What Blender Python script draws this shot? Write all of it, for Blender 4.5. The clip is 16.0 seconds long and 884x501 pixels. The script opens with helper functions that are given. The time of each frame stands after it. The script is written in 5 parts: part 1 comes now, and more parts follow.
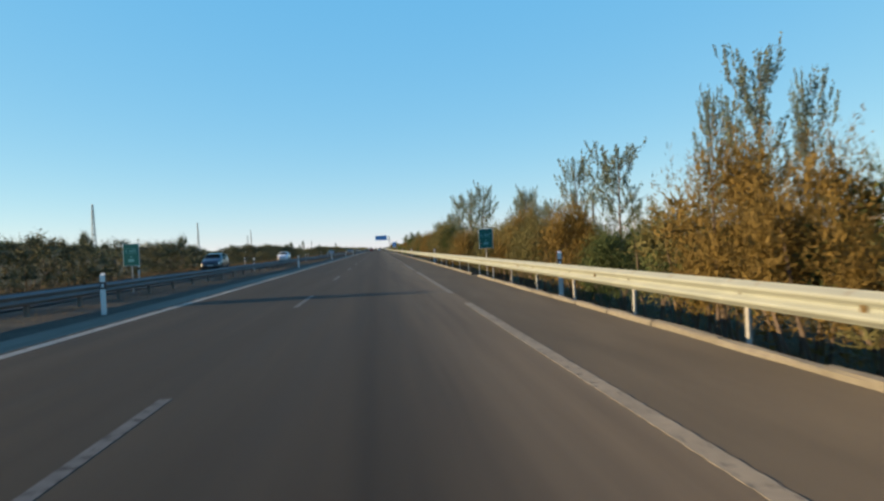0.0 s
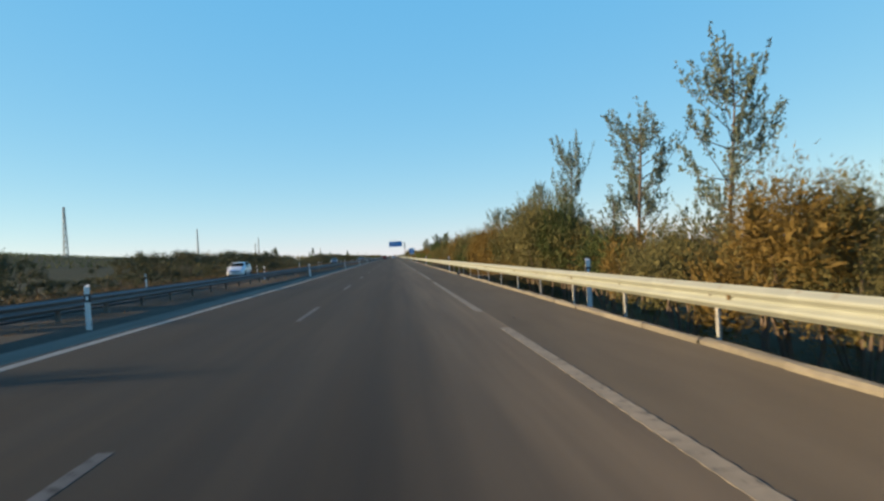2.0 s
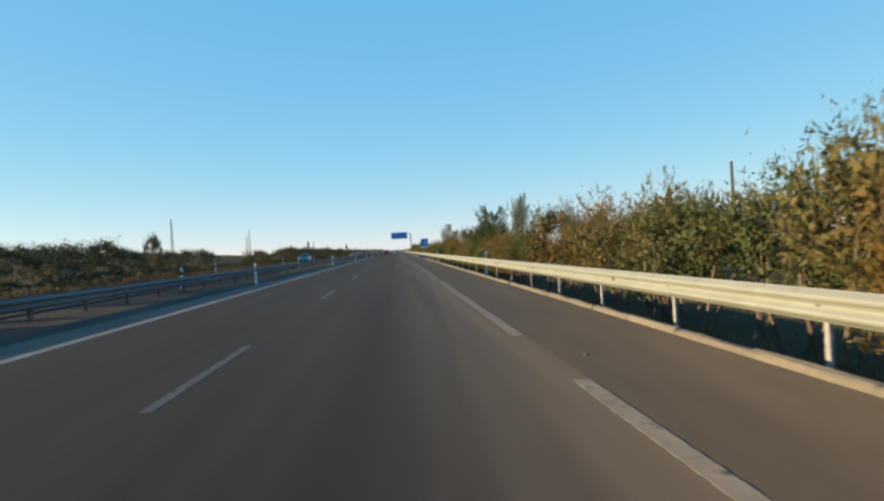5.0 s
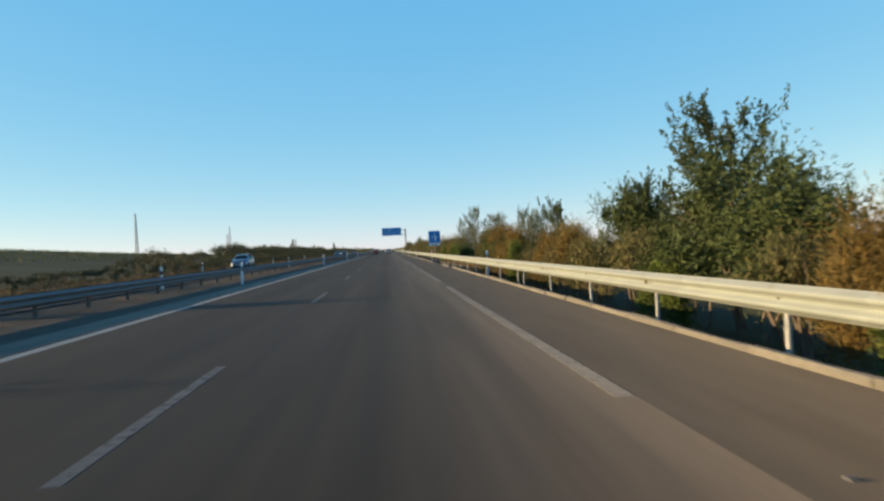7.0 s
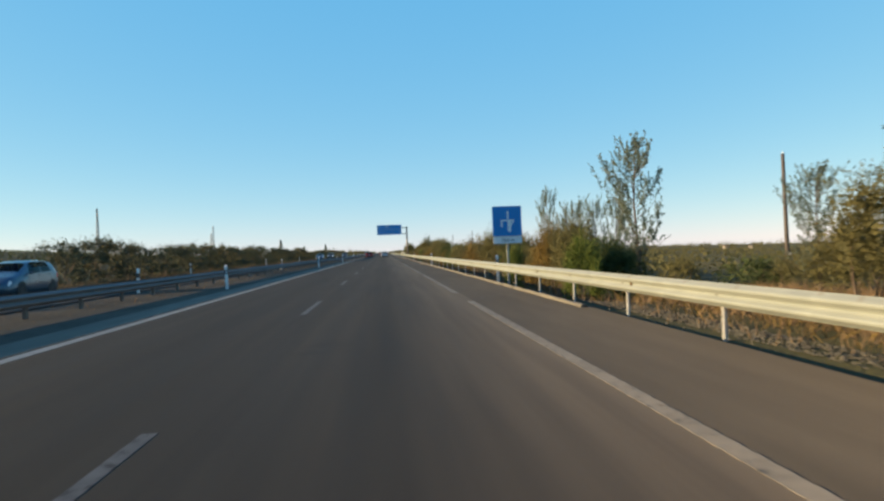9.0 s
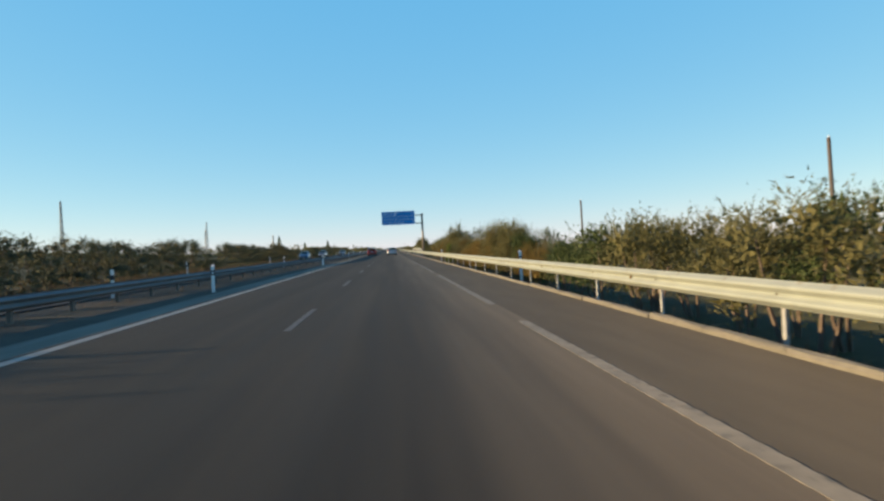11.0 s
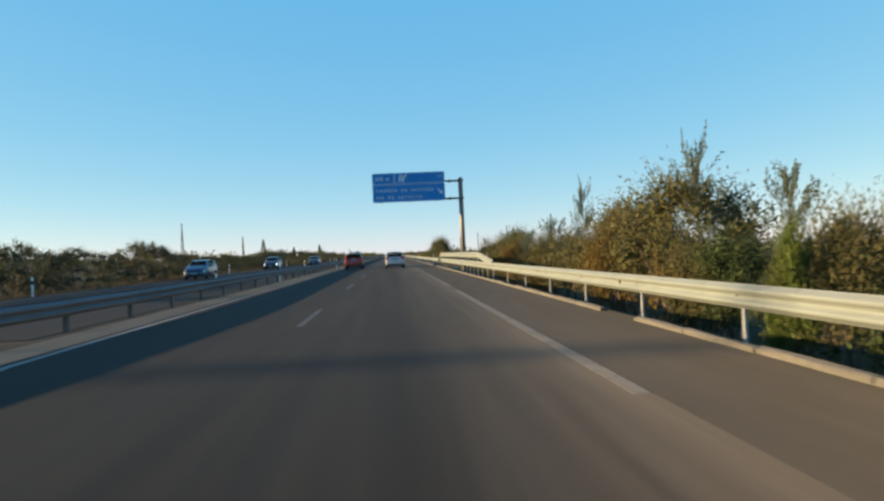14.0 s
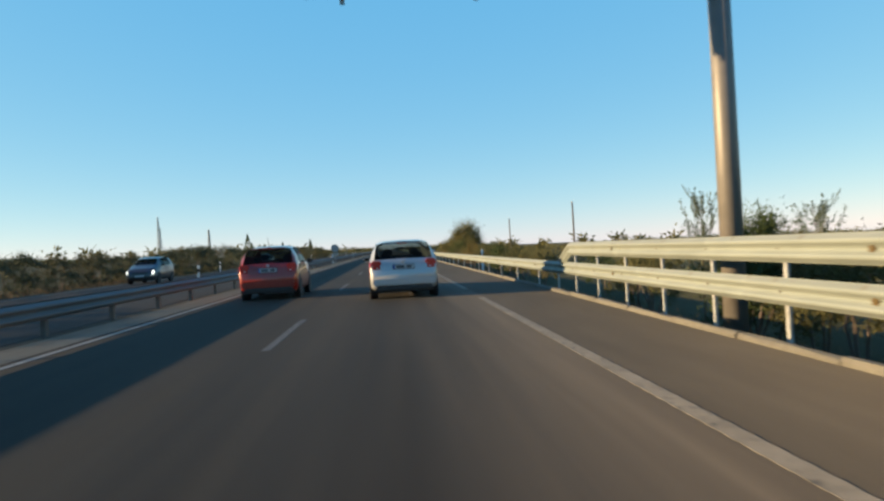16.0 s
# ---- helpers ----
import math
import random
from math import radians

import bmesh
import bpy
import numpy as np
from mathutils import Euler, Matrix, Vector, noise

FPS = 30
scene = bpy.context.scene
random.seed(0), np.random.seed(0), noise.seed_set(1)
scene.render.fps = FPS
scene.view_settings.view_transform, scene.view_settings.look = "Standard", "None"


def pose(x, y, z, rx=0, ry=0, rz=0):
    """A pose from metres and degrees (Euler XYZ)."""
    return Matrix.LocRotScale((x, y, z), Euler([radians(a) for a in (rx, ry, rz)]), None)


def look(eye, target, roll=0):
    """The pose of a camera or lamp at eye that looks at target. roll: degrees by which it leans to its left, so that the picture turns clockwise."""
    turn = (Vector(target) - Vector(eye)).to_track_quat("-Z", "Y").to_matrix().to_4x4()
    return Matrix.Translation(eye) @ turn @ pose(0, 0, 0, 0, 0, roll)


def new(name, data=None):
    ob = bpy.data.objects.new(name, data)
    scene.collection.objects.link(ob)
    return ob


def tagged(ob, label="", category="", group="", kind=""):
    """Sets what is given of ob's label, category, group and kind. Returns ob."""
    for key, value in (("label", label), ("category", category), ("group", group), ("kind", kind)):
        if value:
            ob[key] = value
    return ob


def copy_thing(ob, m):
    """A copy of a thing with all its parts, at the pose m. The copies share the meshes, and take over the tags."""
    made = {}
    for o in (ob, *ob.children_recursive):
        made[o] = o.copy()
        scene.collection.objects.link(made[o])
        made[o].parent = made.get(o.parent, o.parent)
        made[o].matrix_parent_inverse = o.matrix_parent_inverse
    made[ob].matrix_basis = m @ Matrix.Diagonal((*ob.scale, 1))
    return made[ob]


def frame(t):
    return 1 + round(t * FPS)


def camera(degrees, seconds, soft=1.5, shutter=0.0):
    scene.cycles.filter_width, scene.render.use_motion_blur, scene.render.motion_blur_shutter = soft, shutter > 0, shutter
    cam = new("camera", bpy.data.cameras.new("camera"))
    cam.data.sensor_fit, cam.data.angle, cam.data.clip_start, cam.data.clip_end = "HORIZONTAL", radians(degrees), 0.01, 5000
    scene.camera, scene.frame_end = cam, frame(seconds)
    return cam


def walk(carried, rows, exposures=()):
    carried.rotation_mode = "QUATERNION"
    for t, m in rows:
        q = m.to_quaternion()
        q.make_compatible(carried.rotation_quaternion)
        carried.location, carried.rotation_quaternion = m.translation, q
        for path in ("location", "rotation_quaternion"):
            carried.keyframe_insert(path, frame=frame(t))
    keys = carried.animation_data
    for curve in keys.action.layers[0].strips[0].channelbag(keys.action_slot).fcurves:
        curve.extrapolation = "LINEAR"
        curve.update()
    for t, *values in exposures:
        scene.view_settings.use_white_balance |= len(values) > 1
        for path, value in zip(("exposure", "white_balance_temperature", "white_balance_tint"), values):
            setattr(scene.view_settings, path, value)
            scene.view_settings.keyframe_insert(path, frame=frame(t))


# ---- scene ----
# The camera rides along a straight dual carriageway, 1.25 m over the right-hand lane.
cam = camera(61.91, 16.0, soft=2.5, shutter=0.1)
EYE = 1.2543
# seconds, metres across, metres along, then yaw to the left, pitch and lean in degrees
ROWS = [
    (0.0, 0.08, 0.0, -4.88, -0.41, -2.87),
    (0.5, 0.12, 11.44, -4.21, -0.45, -2.98),
    (1.0, 0.19, 22.81, -3.92, -0.32, -2.93),
    (1.5, 0.17, 34.12, -3.67, -0.21, -3.02),
    (2.0, 0.17, 45.27, -3.81, 0.21, -3.16),
    (2.5, 0.15, 56.34, -3.79, 0.08, -2.9),
    (3.0, 0.24, 67.48, -5.04, -0.14, -2.96),
    (3.5, 0.27, 78.8, -5.02, -0.16, -3.17),
    (4.0, 0.31, 90.13, -4.25, -0.09, -3.32),
    (6.5, 0.22, 146.92, -3.31, -0.45, -3.04),
    (7.0, 0.09, 158.51, -4.2, -0.29, -2.87),
    (7.5, 0.03, 170.23, -3.94, -0.43, -2.77),
    (8.0, 0.01, 181.97, -3.65, -0.31, -3.01),
    (8.5, 0.05, 193.67, -3.73, -0.45, -3.66),
    (9.0, -0.14, 205.38, -4.56, -0.04, -2.26),
    (9.5, -0.16, 217.1, -3.93, 0.29, -2.56),
    (9.7, -0.16, 221.82, -3.88, -0.11, -3.1),
    (11.8, -0.14, 271.82, -4.05, -0.35, -2.66),
    (12.0, -0.15, 276.53, -4.05, -0.1, -3.18),
    (12.5, -0.2, 288.28, -3.8, 0.24, -2.99),
    (13.0, -0.14, 300.27, -4.03, -0.22, -2.48),
    (13.5, -0.1, 312.18, -3.83, 0.05, -3.46),
    (14.0, -0.13, 324.13, -3.92, 0.1, -2.63),
    (14.5, -0.09, 336.15, -3.92, 0.01, -3.1),
    (15.0, -0.05, 348.0, -3.71, 0.36, -3.33),
    (15.5, -0.13, 359.8, -3.77, -0.04, -2.82),
    (16.0, -0.16, 371.65, -3.98, -0.34, -3.23),
]


def heading(yaw, pitch):
    a, b = radians(yaw), radians(pitch)
    return Vector((-math.sin(a) * math.cos(b), math.cos(a) * math.cos(b), math.sin(b)))


def seen_from(x, y, yaw, pitch, lean):
    eye = Vector((x, y, EYE))
    return look(eye, eye + 50 * heading(yaw, pitch), lean)


walk(cam, [(t, seen_from(x, y, a, b, c)) for t, x, y, a, b, c in ROWS], exposures=[(0, 1.27, 6500, 0), (16, 1.25, 6500, -1)])

# ---- light: a low sun straight from the left under a clear sky ----
SUN_UP, SUN_TURN = 10.6, 271.0
world = bpy.data.worlds.new("sky")
scene.world = world
world.use_nodes = True
wn = world.node_tree
sky = wn.nodes.new("ShaderNodeTexSky")
sky.sky_type = "NISHITA"
sky.sun_disc = False
sky.sun_elevation, sky.sun_rotation = radians(SUN_UP), radians(SUN_TURN)
sky.altitude, sky.air_density, sky.dust_density, sky.ozone_density = 2500, 1.0, 0.0, 2.6
# clear autumn air: the blue is even from the zenith down, the warmer colours gather at the horizon
air = wn.nodes.new("ShaderNodeMix")
air.data_type, air.blend_type = "RGBA", "MULTIPLY"
air.inputs["Factor"].default_value, air.inputs["B"].default_value = 1.0, (0.8, 0.44, 0.13, 1.0)
veil = wn.nodes.new("ShaderNodeMix")
veil.data_type, veil.blend_type = "RGBA", "ADD"
veil.inputs["Factor"].default_value, veil.inputs["B"].default_value = 1.0, (0.22, 1.5, 3.35, 1.0)
wn.links.new(sky.outputs[0], air.inputs["A"])
wn.links.new(air.outputs["Result"], veil.inputs["A"])
# overhead the clear sky deepens to a darker blue
way_up = wn.nodes.new("ShaderNodeSeparateXYZ")
wn.links.new(wn.nodes.new("ShaderNodeTexCoord").outputs["Generated"], way_up.inputs[0])
height = wn.nodes.new("ShaderNodeMapRange")
height.inputs["From Min"].default_value, height.inputs["From Max"].default_value = 0.36, 0.95
wn.links.new(way_up.outputs["Z"], height.inputs["Value"])
deep = wn.nodes.new("ShaderNodeMix")
deep.data_type, deep.blend_type = "RGBA", "MULTIPLY"
deep.inputs["B"].default_value = (0.4, 0.32, 0.55, 1.0)
wn.links.new(height.outputs[0], deep.inputs["Factor"])
wn.links.new(veil.outputs["Result"], deep.inputs["A"])
wn.links.new(deep.outputs["Result"], wn.nodes["Background"].inputs[0])
wn.nodes["Background"].inputs[1].default_value = 0.095

sun_lamp = bpy.data.lights.new("sun", "SUN")
sun_lamp.energy, sun_lamp.angle, sun_lamp.color = 5.0, radians(0.6), (1.0, 0.68, 0.4)
sun_way = Vector((math.sin(radians(SUN_TURN)) * math.cos(radians(SUN_UP)), math.cos(radians(SUN_TURN)) * math.cos(radians(SUN_UP)), math.sin(radians(SUN_UP))))
sun = new("sun", sun_lamp)
sun.matrix_world = look(sun_way * 100, (0, 0, 0))


# ---- materials ----
def rgba(c):
    return (c[0], c[1], c[2], 1.0)


def surface(name, dark, light, rough=0.8, metal=0.0, grain=8.0, stretch=(1, 1, 1), patch=0.4, bump=0.0, bump_scale=60.0, per_piece=0.0, worn=None, coat=0.0, island=0.0, matt=0.0):
    """A two-scale procedural surface: grain mixed between two colours, broad patches, relief, wear and, for repeats, a shift per piece."""
    m = bpy.data.materials.new(name)
    m.use_nodes = True
    n, l = m.node_tree.nodes, m.node_tree.links
    b = n["Principled BSDF"]
    co = n.new("ShaderNodeTexCoord")
    mp = n.new("ShaderNodeMapping")
    mp.inputs["Scale"].default_value = stretch
    l.new(co.outputs["Object"], mp.inputs["Vector"])
    fine = n.new("ShaderNodeTexNoise")
    fine.inputs["Scale"].default_value, fine.inputs["Detail"].default_value = grain, 5.0
    l.new(mp.outputs[0], fine.inputs["Vector"])
    broad = n.new("ShaderNodeTexNoise")
    broad.inputs["Scale"].default_value, broad.inputs["Detail"].default_value = patch, 3.0
    l.new(mp.outputs[0], broad.inputs["Vector"])
    mean = n.new("ShaderNodeMath")
    mean.operation = "ADD"
    l.new(fine.outputs[0], mean.inputs[0])
    l.new(broad.outputs[0], mean.inputs[1])
    half = n.new("ShaderNodeMapRange")
    half.inputs["From Min"].default_value, half.inputs["From Max"].default_value = 0.65, 1.35
    l.new(mean.outputs[0], half.inputs["Value"])
    mix = n.new("ShaderNodeMix")
    mix.data_type = "RGBA"
    mix.inputs["A"].default_value, mix.inputs["B"].default_value = rgba(dark), rgba(light)
    l.new(half.outputs[0], mix.inputs["Factor"])
    out = mix.outputs["Result"]
    if per_piece or island:
        hsv = n.new("ShaderNodeHueSaturation")
        rnd = n.new("ShaderNodeMapRange")
        spread = per_piece or island
        rnd.inputs["To Min"].default_value, rnd.inputs["To Max"].default_value = 1 - spread, 1 + spread
        if per_piece:
            l.new(n.new("ShaderNodeObjectInfo").outputs["Random"], rnd.inputs["Value"])
        else:
            l.new(n.new("ShaderNodeNewGeometry").outputs["Random Per Island"], rnd.inputs["Value"])
        l.new(rnd.outputs[0], hsv.inputs["Value"])
        l.new(out, hsv.inputs["Color"])
        out = hsv.outputs[0]
    if worn:
        spots = n.new("ShaderNodeTexNoise")
        spots.inputs["Scale"].default_value, spots.inputs["Detail"].default_value = worn[1], 8.0
        l.new(co.outputs["Object"], spots.inputs["Vector"])
        edge = n.new("ShaderNodeMapRange")
        edge.inputs["From Min"].default_value, edge.inputs["From Max"].default_value = worn[2], worn[2] + 0.08
        l.new(spots.outputs[0], edge.inputs["Value"])
        over = n.new("ShaderNodeMix")
        over.data_type = "RGBA"
        over.inputs["B"].default_value = rgba(worn[0])
        l.new(out, over.inputs["A"])
        l.new(edge.outputs[0], over.inputs["Factor"])
        out = over.outputs["Result"]
    l.new(out, b.inputs["Base Color"])
    b.inputs["Metallic"].default_value = metal
    b.inputs["Diffuse Roughness"].default_value = matt
    b.inputs["Specular IOR Level"].default_value = 0.5 - 0.35 * matt
    gloss = n.new("ShaderNodeMapRange")
    gloss.inputs["To Min"].default_value, gloss.inputs["To Max"].default_value = max(0.02, rough - 0.08), min(1.0, rough + 0.08)
    l.new(fine.outputs[0], gloss.inputs["Value"])
    l.new(gloss.outputs[0], b.inputs["Roughness"])
    b.inputs["Coat Weight"].default_value = coat
    b.inputs["Coat Roughness"].default_value = 0.06
    if bump:
        rel = n.new("ShaderNodeTexNoise")
        rel.inputs["Scale"].default_value, rel.inputs["Detail"].default_value = bump_scale, 4.0
        l.new(co.outputs["Object"], rel.inputs["Vector"])
        bp = n.new("ShaderNodeBump")
        bp.inputs["Strength"].default_value, bp.inputs["Distance"].default_value = 0.6, bump
        l.new(rel.outputs[0], bp.inputs["Height"])
        l.new(bp.outputs[0], b.inputs["Normal"])
    return m


def leafy(name, dark, light, through_light=0.35):
    """Foliage: colour per leaf, a little light passing through."""
    m = surface(name, dark, light, rough=0.75, grain=9.0, patch=1.1, island=0.14, bump=0.12, bump_scale=9.0)
    n, l = m.node_tree.nodes, m.node_tree.links
    b = n["Principled BSDF"]
    b.inputs["Specular IOR Level"].default_value = 0.25
    tr = n.new("ShaderNodeBsdfTranslucent")
    l.new(b.inputs["Base Color"].links[0].from_socket, tr.inputs["Color"])
    mx = n.new("ShaderNodeMixShader")
    mx.inputs[0].default_value = through_light
    l.new(b.outputs[0], mx.inputs[1])
    l.new(tr.outputs[0], mx.inputs[2])
    l.new(mx.outputs[0], n["Material Output"].inputs["Surface"])
    return m


def wear_and_dimming(m, lane_tones, pale):
    """Wheel-polished lanes and a dark oil streak, with light painted in: paler to the outer shoulder, dimmer to the
    left.
    """
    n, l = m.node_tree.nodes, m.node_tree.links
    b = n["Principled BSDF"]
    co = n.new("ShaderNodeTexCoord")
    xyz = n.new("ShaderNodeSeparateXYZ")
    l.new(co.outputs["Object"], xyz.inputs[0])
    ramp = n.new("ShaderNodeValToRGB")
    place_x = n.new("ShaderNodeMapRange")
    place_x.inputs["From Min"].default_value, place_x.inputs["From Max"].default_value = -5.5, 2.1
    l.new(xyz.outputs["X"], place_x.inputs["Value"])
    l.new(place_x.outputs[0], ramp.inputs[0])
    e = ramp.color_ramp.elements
    for k, (x, v) in enumerate(lane_tones):
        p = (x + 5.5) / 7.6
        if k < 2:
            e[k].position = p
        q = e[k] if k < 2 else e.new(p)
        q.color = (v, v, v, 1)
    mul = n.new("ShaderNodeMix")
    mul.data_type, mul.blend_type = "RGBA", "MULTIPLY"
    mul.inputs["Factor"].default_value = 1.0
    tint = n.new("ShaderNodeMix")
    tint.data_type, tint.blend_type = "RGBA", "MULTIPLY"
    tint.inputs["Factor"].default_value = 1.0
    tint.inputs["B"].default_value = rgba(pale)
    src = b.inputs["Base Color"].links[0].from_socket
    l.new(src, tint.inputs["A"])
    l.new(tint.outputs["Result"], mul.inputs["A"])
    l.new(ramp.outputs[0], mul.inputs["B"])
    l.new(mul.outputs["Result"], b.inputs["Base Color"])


def dark_glass(name, tint=(0.012, 0.016, 0.02), clear=None):
    """A glossy dark pane; where clear is given, light passes through it in that tint."""
    m = bpy.data.materials.new(name)
    m.use_nodes = True
    n, l = m.node_tree.nodes, m.node_tree.links
    b = n["Principled BSDF"]
    b.inputs["Base Color"].default_value = rgba(tint)
    b.inputs["Roughness"].default_value = 0.06
    b.inputs["Specular IOR Level"].default_value = 0.6
    if clear:
        see = n.new("ShaderNodeBsdfTransparent")
        see.inputs["Color"].default_value = rgba(clear)
        mx = n.new("ShaderNodeMixShader")
        mx.inputs[0].default_value = 0.88
        l.new(b.outputs[0], mx.inputs[1])
        l.new(see.outputs[0], mx.inputs[2])
        l.new(mx.outputs[0], n["Material Output"].inputs["Surface"])
    return m


def glowing(name, colour, strength):
    m = bpy.data.materials.new(name)
    m.use_nodes = True
    b = m.node_tree.nodes["Principled BSDF"]
    b.inputs["Base Color"].default_value = rgba(colour)
    b.inputs["Emission Color"].default_value = rgba(colour)
    b.inputs["Emission Strength"].default_value = strength
    return m


ASPHALT = surface("asphalt", (0.02727, 0.02461, 0.01924), (0.0533, 0.04769, 0.03672), 0.86, grain=2.2, stretch=(1.6, 0.05, 1), patch=0.9, bump=0.004, bump_scale=140, worn=((0.026, 0.023, 0.02), 0.35, 0.7), matt=1.0)
ASPHALT.node_tree.nodes["Principled BSDF"].inputs["Specular IOR Level"].default_value = 0.2
# besides the wear, the low left values paint dimmer light into the asphalt
wear_and_dimming(ASPHALT, ((-5.5, 0.4), (2.1, 1.6), (-4.4, 0.43), (-3.6, 0.37), (-2.7, 0.47), (-1.9, 0.5), (-0.8, 0.58), (-0.05, 0.52), (0.75, 1.0), (1.5, 1.35)), (2.05, 1.85, 1.7))
SHOULDER = surface("shoulder_asphalt", (0.07437, 0.06217, 0.04456), (0.1101, 0.09228, 0.06769), 0.88, grain=3.0, stretch=(1, 0.12, 1), patch=0.7, bump=0.005, bump_scale=120, matt=1.0)
MEDIAN_ASPHALT = surface("median_strip_asphalt", (0.1156, 0.1048, 0.08282), (0.1926, 0.1782, 0.1418), 0.9, grain=3.0, stretch=(1, 0.12, 1), patch=0.7, bump=0.005, bump_scale=120, matt=1.0)
FAR_ASPHALT = surface("opposite_asphalt", (0.0272, 0.0263, 0.0255), (0.0442, 0.0425, 0.0399), 0.85, grain=2.0, stretch=(1.5, 0.06, 1), patch=0.8, bump=0.004, bump_scale=120, matt=1.0)
PAINT = surface("road_paint", (0.1527, 0.1361, 0.1076), (0.2441, 0.2177, 0.1724), 0.75, grain=7, patch=1.2, bump=0.003, bump_scale=80, worn=((0.06, 0.057, 0.053), 9.0, 0.6), matt=0.9)
PAINT_CLEAN = surface("clean_road_paint", (0.2384, 0.2253, 0.1974), (0.3581, 0.3408, 0.3028), 0.75, grain=7, patch=1.2, bump=0.003, bump_scale=80, worn=((0.09, 0.085, 0.08), 5.0, 0.62), matt=0.9)
PAINT_FAINT = surface("worn_road_paint", (0.09126, 0.08763, 0.08213), (0.1638, 0.1568, 0.1463), 0.8, grain=8, patch=1.4, worn=((0.045, 0.043, 0.04), 7.0, 0.54), matt=0.9)
SOIL = surface("dry_ground", (0.029, 0.03, 0.012), (0.06, 0.057, 0.024), 0.95, grain=1.1, patch=0.06, bump=0.05, bump_scale=9, worn=((0.068, 0.06, 0.024), 0.02, 0.55), matt=1.0)
VERGE = surface("verge_gravel", (0.04607, 0.03932, 0.03081), (0.09652, 0.08235, 0.06249), 0.95, grain=6, patch=0.5, bump=0.03, bump_scale=25, matt=1.0)
STEEL = surface("galvanised_steel", (0.1972, 0.2173, 0.1882), (0.2645, 0.2871, 0.2493), 0.68, metal=0.08, grain=3, stretch=(1, 0.4, 1), patch=0.8, per_piece=0.03, worn=((0.19, 0.18, 0.14), 3.0, 0.66))
STEEL_POST = surface("post_steel", (0.36, 0.36, 0.336), (0.504, 0.492, 0.456), 0.55, metal=0.3, grain=5, patch=1, per_piece=0.1)
# the median rail's shade is put into these darker steels; bolts and studs share them
DIM_STEEL = surface("dimmed_steel", (0.104, 0.108, 0.112), (0.16, 0.16, 0.16), 0.7, metal=0.15, grain=3, stretch=(1, 0.4, 1), patch=0.8, per_piece=0.08)
DIM_POST_STEEL = surface("dimmed_post_steel", (0.1, 0.09, 0.08), (0.18, 0.165, 0.145), 0.65, metal=0.3, grain=5, patch=1, per_piece=0.1)
CONCRETE = surface("kerb_concrete", (0.09874, 0.08993, 0.06919), (0.1615, 0.1493, 0.1166), 0.92, grain=6, patch=1.1, bump=0.01, bump_scale=40, per_piece=0.12, worn=((0.13, 0.11, 0.08), 4.0, 0.6))
WHITE = surface("white_plastic", (0.66, 0.66, 0.64), (0.8, 0.8, 0.78), 0.5, grain=6, patch=1, per_piece=0.06)
BLACK = surface("black_band", (0.015, 0.015, 0.016), (0.03, 0.03, 0.032), 0.5)
AMBER = surface("amber_reflector", (0.0715, 0.0495, 0.0165), (0.105, 0.0715, 0.0248), 0.4)
SIGN_BLUE = surface("blue_sign_sheet", (0.006, 0.2, 0.56), (0.009, 0.24, 0.63), 0.42, grain=2, patch=0.6)
SIGN_GREEN = surface("green_sign_sheet", (0.004, 0.1, 0.085), (0.006, 0.13, 0.105), 0.42, grain=2, patch=0.6)
SIGN_WHITE = surface("white_sign_sheet", (0.78, 0.8, 0.82), (0.84, 0.86, 0.87), 0.4, grain=4, patch=1)
SIGN_BACK = surface("grey_sign_back", (0.27, 0.28, 0.28), (0.36, 0.36, 0.36), 0.5, metal=0.4)
MUTED = surface("faded_lettering", (0.1, 0.3, 0.3), (0.15, 0.38, 0.36), 0.5)
INK = surface("dark_lettering", (0.05, 0.05, 0.06), (0.08, 0.08, 0.09), 0.6)
GANTRY = surface("gantry_paint", (0.15, 0.135, 0.115), (0.21, 0.19, 0.165), 0.5, metal=0.2, grain=3, patch=0.8, bump=0.002)
LIME_WASH = surface("weathered_limewash", (0.22, 0.2, 0.17), (0.34, 0.31, 0.27), 0.9, grain=3, patch=0.5)
ROOF = surface("clay_tile", (0.2, 0.1, 0.06), (0.32, 0.17, 0.1), 0.85, grain=5, patch=0.6)
TIMBER = surface("pole_timber", (0.06, 0.05, 0.042), (0.11, 0.092, 0.078), 0.85, grain=12, stretch=(1, 1, 0.1), patch=0.6, bump=0.01)
LATTICE = surface("mast_steel", (0.13, 0.13, 0.13), (0.2, 0.2, 0.2), 0.6, metal=0.3)
BARK = surface("bark", (0.075, 0.055, 0.04), (0.16, 0.12, 0.09), 0.9, grain=10, stretch=(1, 1, 0.2), bump=0.01, bump_scale=30)
LEAF_TAM = leafy("rust_tamarisk_leaf", (0.1184, 0.08124, 0.02117), (0.196, 0.1366, 0.03746), 0.3)
LEAF_OLIVE = leafy("olive_leaf", (0.085, 0.0816, 0.0306), (0.153, 0.141, 0.0544), 0.25)
LEAF_DARK = leafy("dark_green_leaf", (0.0411, 0.0595, 0.0188), (0.0785, 0.103, 0.0332), 0.2)
LEAF_HEDGE = leafy("dusky_hedge_leaf", (0.04942, 0.05984, 0.0352), (0.09884, 0.1091, 0.05984), 0.08)
LEAF_HEDGE_BROWN = leafy("dusky_olive_leaf", (0.06831, 0.06561, 0.03281), (0.1162, 0.1067, 0.05198), 0.1)
LEAF_POPLAR = leafy("grey_green_leaf", (0.111, 0.14, 0.0978), (0.196, 0.234, 0.17))
LEAF_GREEN = leafy("fresh_green_leaf", (0.0616, 0.0925, 0.0173), (0.161, 0.197, 0.0432))
